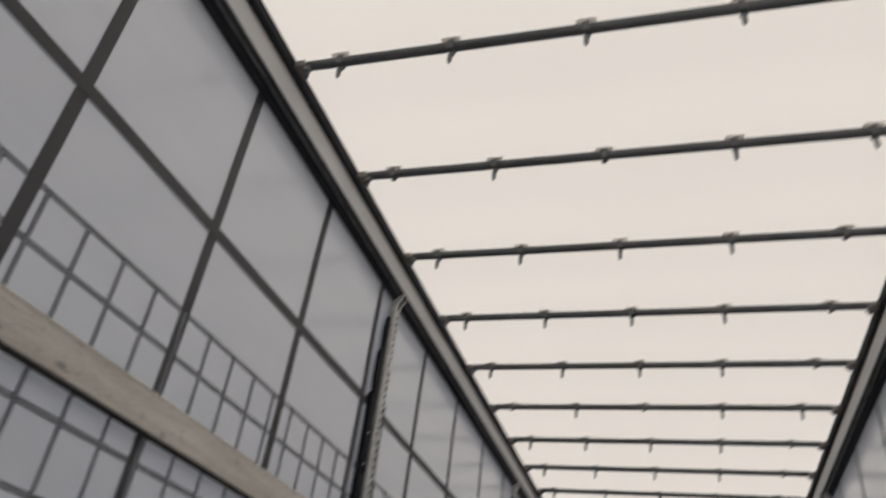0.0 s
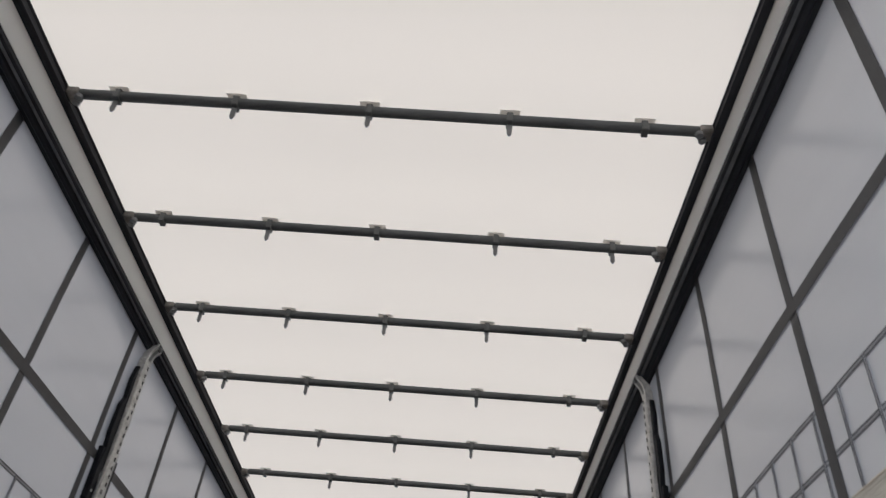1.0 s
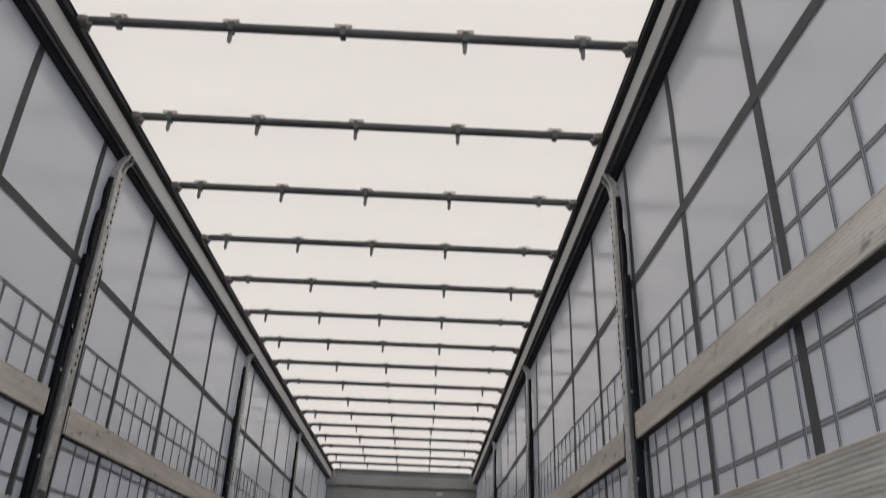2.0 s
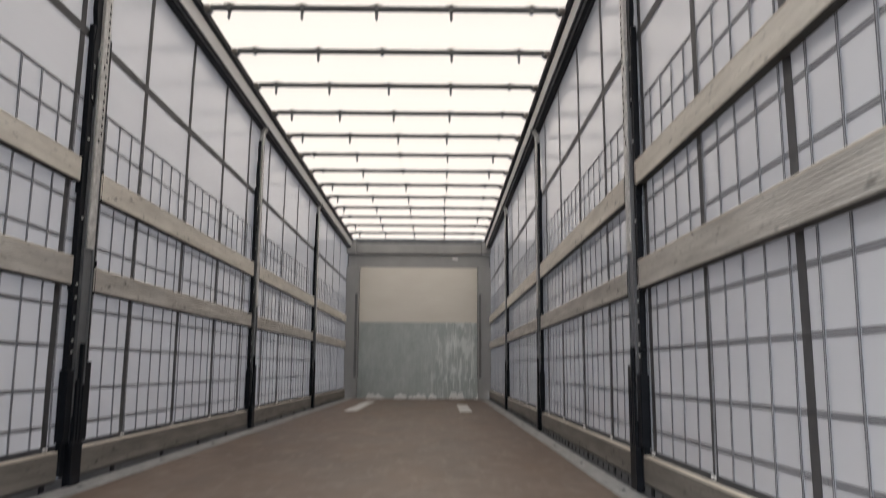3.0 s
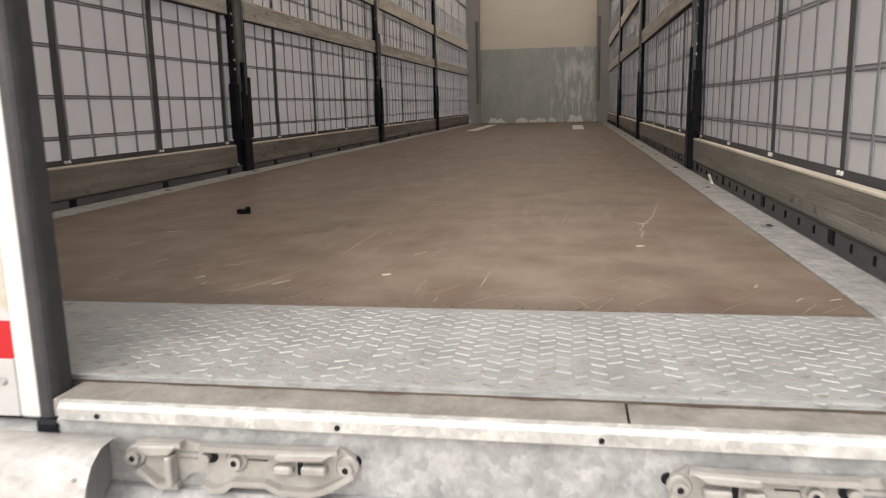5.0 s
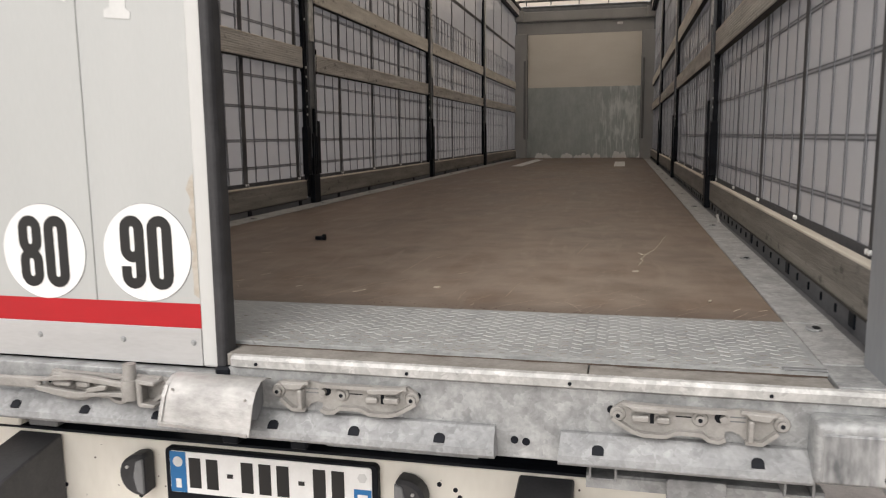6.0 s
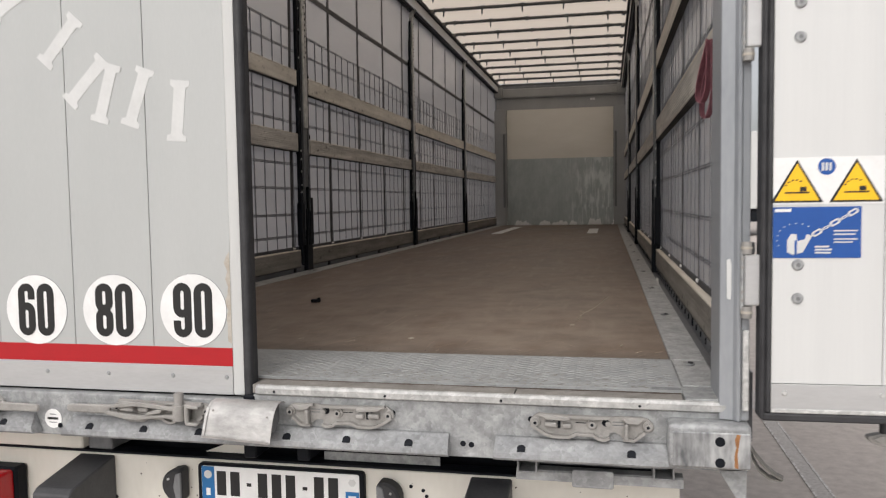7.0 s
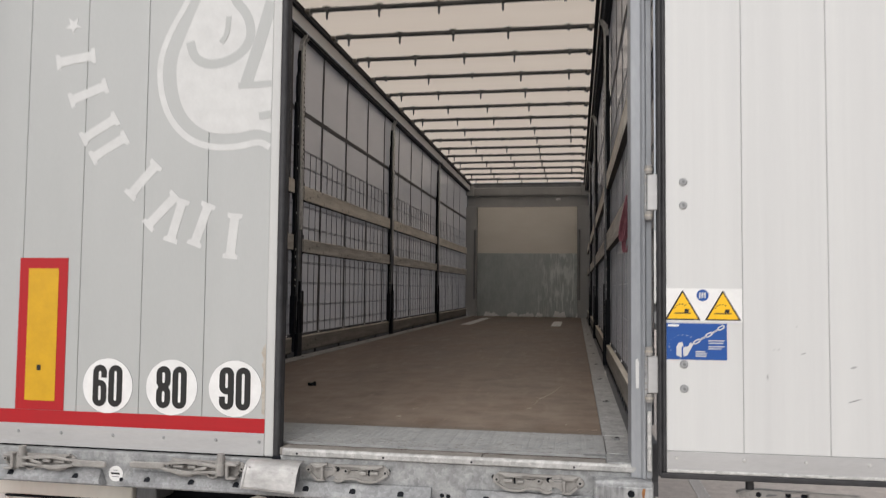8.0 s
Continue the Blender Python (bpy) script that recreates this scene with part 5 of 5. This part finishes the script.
def door_left():
    d = thing("door_1", (-0.64, 0.03, 1.155), "closed grey-white rear door with vertical panels and speed discs", "door", kind="structure")
    seams = (-1.262, -1.065, -0.815, -0.556, -0.299, -0.05)
    for x0, x1 in zip(seams, seams[1:]):
        part("panel", box(x0 + 0.001, x1 - 0.001, 0.03, 0.06, 1.16, 4.08, 0.0012), M_door, d)
    part("core", box(-1.26, -0.05, 0.034, 0.058, 1.162, 4.078), M_steel, d)
    part("edge_profile", box(-0.0495, -0.012, 0.022, 0.062, 1.155, 4.085, 0.004), M_white, d, "white edge profile")
    g = part("gasket", prism([(-0.0115, 0.012), (0.0, 0.004), (0.011, 0.006), (0.016, 0.018), (0.014, 0.052), (-0.0115, 0.052)], "z", 1.15, 4.09, None, 0.003), M_rubber, d, "black rubber seal")
    part("gasket_shoe", box(-0.009, 0.026, -0.004, 0.05, 1.137, 1.165, 0.005), M_black, g)
    part("bottom_strip", box(-1.262, -0.052, 0.0265, 0.0298, 1.155, 1.2355, 0.001), M_alu, d, "grey aluminium kick strip")
    riv = mesh_of("rivet", rod((0, 0, 0), (0, -0.004, 0), 0.007, 10, None, 0.004), M_galv)
    for x in (-1.2, -1.054, -0.871, -0.654, -0.448, -0.239, -0.071):
        shared("rivet", riv, d, (x, 0.0265, 1.205))
    part("red_band", box(-1.262, -0.052, 0.0285, 0.0297, 1.236, 1.288), M_red, d, "red reflective band")
    mk = part("marker_board", prism([(-1.074, 1.289), (-0.867, 1.289), (-0.867, 1.873), (-1.074, 1.873)], "y", 0.0275, 0.0297), M_red, d, "red-edged rear marking plate")
    part("amber_field", box(-1.034, -0.905, 0.0263, 0.0274, 1.324, 1.832), M_yellow, mk, "amber reflective field")
    part("stamp_bar", box(-0.985, -0.968, 0.0255, 0.0262, 1.44, 1.46), M_ink, mk)
    for cx, cz, text in ((-0.684, 1.389, "60"), (-0.422, 1.391, "80"), (-0.17, 1.394, "90")):
        disc = part("speed_disc", prism(circle(cx, cz, 0.1035, 48), "y", 0.0282, 0.0297), M_paper, d, "round white speed disc reading " + text)
        ring = circle(cx, cz, 0.1045, 48)
        part("disc_edge", prism(ring, "y", 0.0288, 0.0298), M_steel, disc)
        b = bmesh.new()
        for ch, dx in zip(text, (-0.0325, 0.0325)):
            lift = 0.0
            for path, closed in digit_paths(ch):
                strip([(cx + dx + x, cz + z) for x, z in path], 0.0114, 0.0268 + lift, 0.0281, closed, b)
                lift += 0.0004
        part("digits", b, M_ink, disc)
    rg = random.Random(8)
    run = [(-0.053, 1.30), (-0.053, 1.56)] + [(-0.059 - 0.012 * rg.random(), 1.55 - 0.022 * i) for i in range(12)]
    part("stain", prism(run, "y", 0.0291, 0.0297), M_stain, d, "brown seepage beside the seal")
    # plain pale marks set on an arc round a crest
    stem = [(-0.085, -0.03), (-0.07, -0.03), (-0.064, -0.018), (0.064, -0.018), (0.07, -0.03), (0.085, -0.03), (0.085, 0.03), (0.07, 0.03), (0.064, 0.018), (-0.064, 0.018), (-0.07, 0.03), (-0.085, 0.03)]
    for x, z, lean, shift, tilt in ((-0.866, 2.653, 82, 0.0, 0), (-0.807, 2.516, 70, 0.0, 0), (-0.733, 2.337, 60, -0.043, 0), (-0.733, 2.337, 60, 0.043, 0), (-0.556, 2.165, 42, -0.01, 0), (-0.452, 2.034, 31, -0.036, 14), (-0.452, 2.034, 31, 0.036, -14), (-0.32, 2.0, 20, 0.0, 0), (-0.194, 1.957, 6, 0.0, 0)):
        up, side = radians(lean + tilt), radians(lean)
        x, z = x + shift * math.cos(side), z - shift * math.sin(side)
        part("pale_mark", prism([(x + u * math.sin(up) + v * math.cos(up), z + u * math.cos(up) - v * math.sin(up)) for u, v in stem], "y", 0.0285 if tilt >= 0 else 0.0281, 0.0297), M_pale, d, "pale painted mark of a badge")
    part("pale_mark", prism([(-0.881 + 0.036 * (1 if i % 2 else 0.42) * math.sin(i * math.pi / 5), 2.788 + 0.036 * (1 if i % 2 else 0.42) * math.cos(i * math.pi / 5)) for i in range(10)], "y", 0.0285, 0.0297), M_pale, d)
    field = [(-0.052, 3.25), (-0.2, 3.2), (-0.33, 2.9), (-0.4, 2.735), (-0.442, 2.627), (-0.435, 2.52), (-0.405, 2.43), (-0.345, 2.37), (-0.28, 2.343), (-0.19, 2.34), (-0.11, 2.36), (-0.052, 2.34)]
    part("crest_field", prism(eased(field[::-1]), "y", 0.0290, 0.0297), M_pale, d, "pale painted crest")
    line = [(-0.25, 3.17), (-0.395, 2.864), (-0.473, 2.735), (-0.51, 2.627), (-0.501, 2.506), (-0.463, 2.406), (-0.391, 2.329), (-0.298, 2.292), (-0.185, 2.29), (-0.096, 2.312), (-0.056, 2.288)]
    part("crest_line", strip(eased(line), 0.012, 0.0290, 0.0297, False, bmesh.new()), M_pale, d)
    for k, (pts, w) in enumerate((([(-0.385, 2.70), (-0.365, 2.63), (-0.29, 2.603), (-0.19, 2.632), (-0.135, 2.70), (-0.15, 2.79), (-0.215, 2.86), (-0.22, 2.93)], 0.018), ([(-0.06, 2.84), (-0.105, 2.68), (-0.155, 2.53)], 0.024), ([(-0.185, 2.523), (-0.054, 2.528)], 0.012), ([(-0.1, 2.405), (-0.054, 2.412)], 0.014), ([(-0.26, 2.69), (-0.235, 2.72), (-0.23, 2.79)], 0.01))):
        part("crest_stroke", strip(eased(pts), w, 0.0286 - 0.0004 * k, 0.02895, False, bmesh.new()), M_door, d)
    return d


door_left()


def door_right(angle):
    """Built lying along +x from its hinge at the origin, lining towards -y, then swung."""
    hx, hy = 1.281, -0.022
    d = thing("door_2", (0, 0, 0), "open white rear door showing its lining and warning signs", "door", kind="structure")
    seams = (0.026, 0.266, 0.528, 0.79, 1.052, 1.235)
    for x0, x1 in zip(seams, seams[1:]):
        part("lining_panel", box(x0 + 0.0008, x1 - 0.0008, -0.03, 0.0, 1.256, 4.06, 0.001), M_inner, d)
    part("core", box(0.02, 1.24, -0.026, 0.006, 1.2, 4.07), M_steel, d)
    part("outer_skin", box(0.012, 1.25, 0.0065, 0.012, 1.18, 4.08), M_door, d)
    part("hinge_seal", box(0.0, 0.012, -0.04, 0.01, 1.172, 4.08, 0.004), M_rubber, d, "black rubber seal")
    part("hinge_seal", box(0.0125, 0.0252, -0.037, 0.006, 1.186, 4.08, 0.004), M_rubber, d, "brown-black inner seal lip")
    part("free_edge_seal", box(1.237, 1.262, -0.04, 0.01, 1.182, 4.08, 0.004), M_rubber, d)
    part("bottom_seal", box(0.004, 1.262, -0.038, 0.008, 1.168, 1.186, 0.004), M_rubber, d)
    part("bottom_profile", box(0.026, 1.235, -0.037, -0.02, 1.187, 1.197, 0.002), M_galv_l, d)
    part("bottom_strip", box(0.026, 1.235, -0.033, -0.026, 1.187, 1.255, 0.001), M_alu, d, "grey aluminium kick strip")
    riv = mesh_of("rivet", rod((0, 0, 0), (0, -0.004, 0), 0.0065, 10, None, 0.004), M_galv_l)
    for u in (0.056, 0.266, 0.452, 0.64, 0.83, 1.01, 1.19):
        shared("rivet", riv, d, (u, -0.033, 1.234))
    bolt = mesh_of("bolt_head", rod((0, 0, 0), (0, -0.006, 0), 0.0135, 20, None, 0.010), M_galv)
    boltc = mesh_of("bolt_drive", rod((0, 0, 0), (0, -0.0015, 0), 0.005, 6), M_steel)
    for z in (1.455, 1.533, 2.05, 2.127, 2.8, 2.88, 3.6, 3.68):
        shared("bolt_drive", boltc, shared("bolt_head", bolt, d, (0.082, -0.03, z)), (0.082, -0.036, z))
    # warning plate
    w = part("warning_plate", box(0.027, 0.264, -0.0318, -0.0302, 1.672, 1.779), M_paper, d, "white plate with two yellow warning triangles")
    for cx in (0.078, 0.204):
        tri = part("triangle", prism([(cx - 0.057, 1.676), (cx + 0.057, 1.676), (cx, 1.774)], "y", -0.0326, -0.0319), M_ink, w)
        part("yellow_field", prism([(cx - 0.048, 1.6805), (cx + 0.048, 1.6805), (cx, 1.765)], "y", -0.0333, -0.0327), M_sign_y, w)
        part("pictogram_bar", box(cx - 0.026, cx + 0.026, -0.034, -0.0334, 1.697, 1.7005), M_ink, w)
        part("pictogram_bar", box(cx + 0.006, cx + 0.02, -0.034, -0.0334, 1.7015, 1.712), M_ink, w)
        for i in range(5):
            a = radians(150 - 22 * i)
            part("pictogram_dash", box(cx - 0.006 + 0.024 * math.cos(a), cx - 0.001 + 0.024 * math.cos(a), -0.034, -0.0334, 1.702 + 0.024 * math.sin(a), 1.705 + 0.024 * math.sin(a)), M_ink, w)
    r = part("round_symbol", prism(circle(0.141, 1.757, 0.019, 24), "y", -0.0326, -0.0319), M_blue, w)
    for i in range(3):
        part("symbol_bar", box(0.130 + 0.008 * i, 0.135 + 0.008 * i, -0.0332, -0.0327, 1.748, 1.766), M_pale, w)
    # blue chain sign
    bl = part("blue_sign", box(0.027, 0.216, -0.0316, -0.0302, 1.549, 1.666), M_blue, d, "blue instruction plate with a chain and hook drawing")

    def ring(cx, cz, a, L, W):
        c, s_ = math.cos(a), math.sin(a)
        o = [(u * L, v * W) for u, v in ((-1, -0.4), (-0.7, -1), (0.7, -1), (1, -0.4), (1, 0.4), (0.7, 1), (-0.7, 1), (-1, 0.4))]
        b = bmesh.new()
        v0 = [b.verts.new((cx + x * c - z * s_, -0.0324, cz + x * s_ + z * c)) for x, z in o]
        v1 = [b.verts.new((cx + x * 0.6 * c - z * 0.4 * s_, -0.0324, cz + x * 0.6 * s_ + z * 0.4 * c)) for x, z in o]
        for i in range(8):
            b.faces.new((v0[i], v0[(i + 1) % 8], v1[(i + 1) % 8], v1[i]))
        e = bmesh.ops.extrude_face_region(b, geom=b.faces[:])
        bmesh.ops.translate(b, verts=[v for v in e["geom"] if isinstance(v, bmesh.types.BMVert)], vec=(0, 0.0007, 0))
        return b
    for i in range(5):
        part("drawn_link", ring(0.122 + 0.019 * i, 1.607 + 0.0115 * i, radians(31), 0.0125 if i % 2 == 0 else 0.008, 0.0062 if i % 2 == 0 else 0.003), M_pale, bl)
    part("drawn_hook", prism([(0.058, 1.562), (0.072, 1.556), (0.092, 1.562), (0.112, 1.60), (0.100, 1.604), (0.096, 1.592), (0.08, 1.588), (0.078, 1.604), (0.066, 1.604), (0.058, 1.59)], "y", -0.0324, -0.0317), M_pale, bl)
    part("drawn_slot", box(0.074, 0.079, -0.033, -0.0325, 1.556, 1.59), M_blue, bl)
    for i in range(9):
        a = radians(205 - 19 * i)
        part("drawn_dash", box(0.078 + 0.042 * math.cos(a) - 0.002, 0.078 + 0.042 * math.cos(a) + 0.002, -0.0323, -0.0317, 1.592 + 0.036 * math.sin(a), 1.5935 + 0.036 * math.sin(a)), M_pale, bl)
    part("print_bar", box(0.031, 0.066, -0.0323, -0.0317, 1.655, 1.662), M_paper, bl)
    for z, wd in ((1.611, 0.05), (1.603, 0.046), (1.592, 0.05), (1.585, 0.04)):
        part("print_bar", box(0.158, 0.158 + wd, -0.0323, -0.0317, z - 0.0016, z + 0.0016), M_pale, bl)
    for z, wd in ((1.575, 0.03), (1.568, 0.036), (1.561, 0.034)):
        part("print_bar", box(0.118, 0.118 + wd, -0.0323, -0.0317, z - 0.002, z + 0.002), M_pale, bl)
    # scuffs on the lining
    rg = random.Random(5)
    for u, z, wd, ht in ((0.36, 1.585, 0.008, 0.004), (0.375, 1.587, 0.006, 0.006), (0.45, 1.575, 0.02, 0.004), (0.34, 1.5, 0.006, 0.022), (0.6, 1.535, 0.026, 0.009), (0.6, 1.43, 0.05, 0.006), (0.43, 1.66, 0.005, 0.004)):
        part("scuff", prism([(u + wd * 0.5 * math.cos(a) * rg.uniform(0.6, 1), z + ht * 0.5 * math.sin(a) * rg.uniform(0.6, 1) + (math.cos(a) * wd * 0.12)) for a in [i * math.pi / 4 for i in range(8)]], "y", -0.0304, -0.0299), M_galv, d)
    # locking gear that hangs below the door on its outer side
    lk = part("lock_bar_foot", rod((0.2965, 0.03, 1.12), (0.2965, 0.03, 1.26), 0.013, 14), M_rubber, d, "dark bar foot", True)
    part("cam", prism(eased([(0.254, 1.119), (0.26, 1.109), (0.28, 1.1015), (0.33, 1.099), (0.403, 1.102)], 1) + eased([(0.403, 1.129), (0.33, 1.1325), (0.275, 1.129), (0.256, 1.123)], 1), "y", 0.016, 0.04, None, 0.002), M_lock, lk)
    part("cam_cheek", prism([(0.264, 1.119), (0.28, 1.126), (0.292, 1.127), (0.292, 1.108), (0.28, 1.107)], "y", 0.011, 0.017, None, 0.0015), M_lock, lk)
    part("recess", rod((0.32, 0.0165, 1.117), (0.32, 0.0145, 1.117), 0.0085, 16), M_black, lk)
    part("latch", prism([(0.342, 1.112), (0.375, 1.115), (0.375, 1.119), (0.348, 1.119)], "y", 0.0125, 0.017, None, 0.001), M_steel, lk)
    part("cam_arm", box(0.4035, 0.475, 0.018, 0.036, 1.122, 1.1295, 0.002), M_lock, lk)
    part("cam_arm", box(0.4035, 0.475, 0.018, 0.036, 1.1025, 1.109, 0.002), M_lock, lk)
    for u in (0.404, 0.455):
        part("link_pin", box(u, u + 0.018, 0.022, 0.034, 1.1095, 1.1215, 0.002), M_black, lk)
    part("lever", prism([(0.4755, 1.104), (0.63, 1.107), (0.634, 1.116), (0.63, 1.125), (0.4755, 1.128)], "y", 0.02, 0.03, None, 0.002), M_lock, lk)
    d.location = (hx, hy, 0)
    d.rotation_euler = (0, 0, radians(angle))
    return d


door_right(2.0)

axis = MIDDLE
# ---- beyond: a parked trailer across the yard ----
far = thing("parked_trailer", (9, 30.5, GROUND), "white box trailer parked across the yard", "trailer")
part("body", box(1.5, 15.1, 29.2, 31.7, 1.25, 4.2, 0.03), M_white, far)
part("skirt", box(4.0, 12.0, 29.4, 31.5, 0.75, 1.24), M_black, far)
for x in (3.0, 4.3, 5.6, 13.2):
    w = part("wheel", rod((x, 29.3, GROUND + 0.5), (x, 29.62, GROUND + 0.5), 0.5, 30), M_rubber, far, smooth=True)
    part("rim", rod((x, 29.28, GROUND + 0.5), (x, 29.31, GROUND + 0.5), 0.28, 24), M_steel, w)
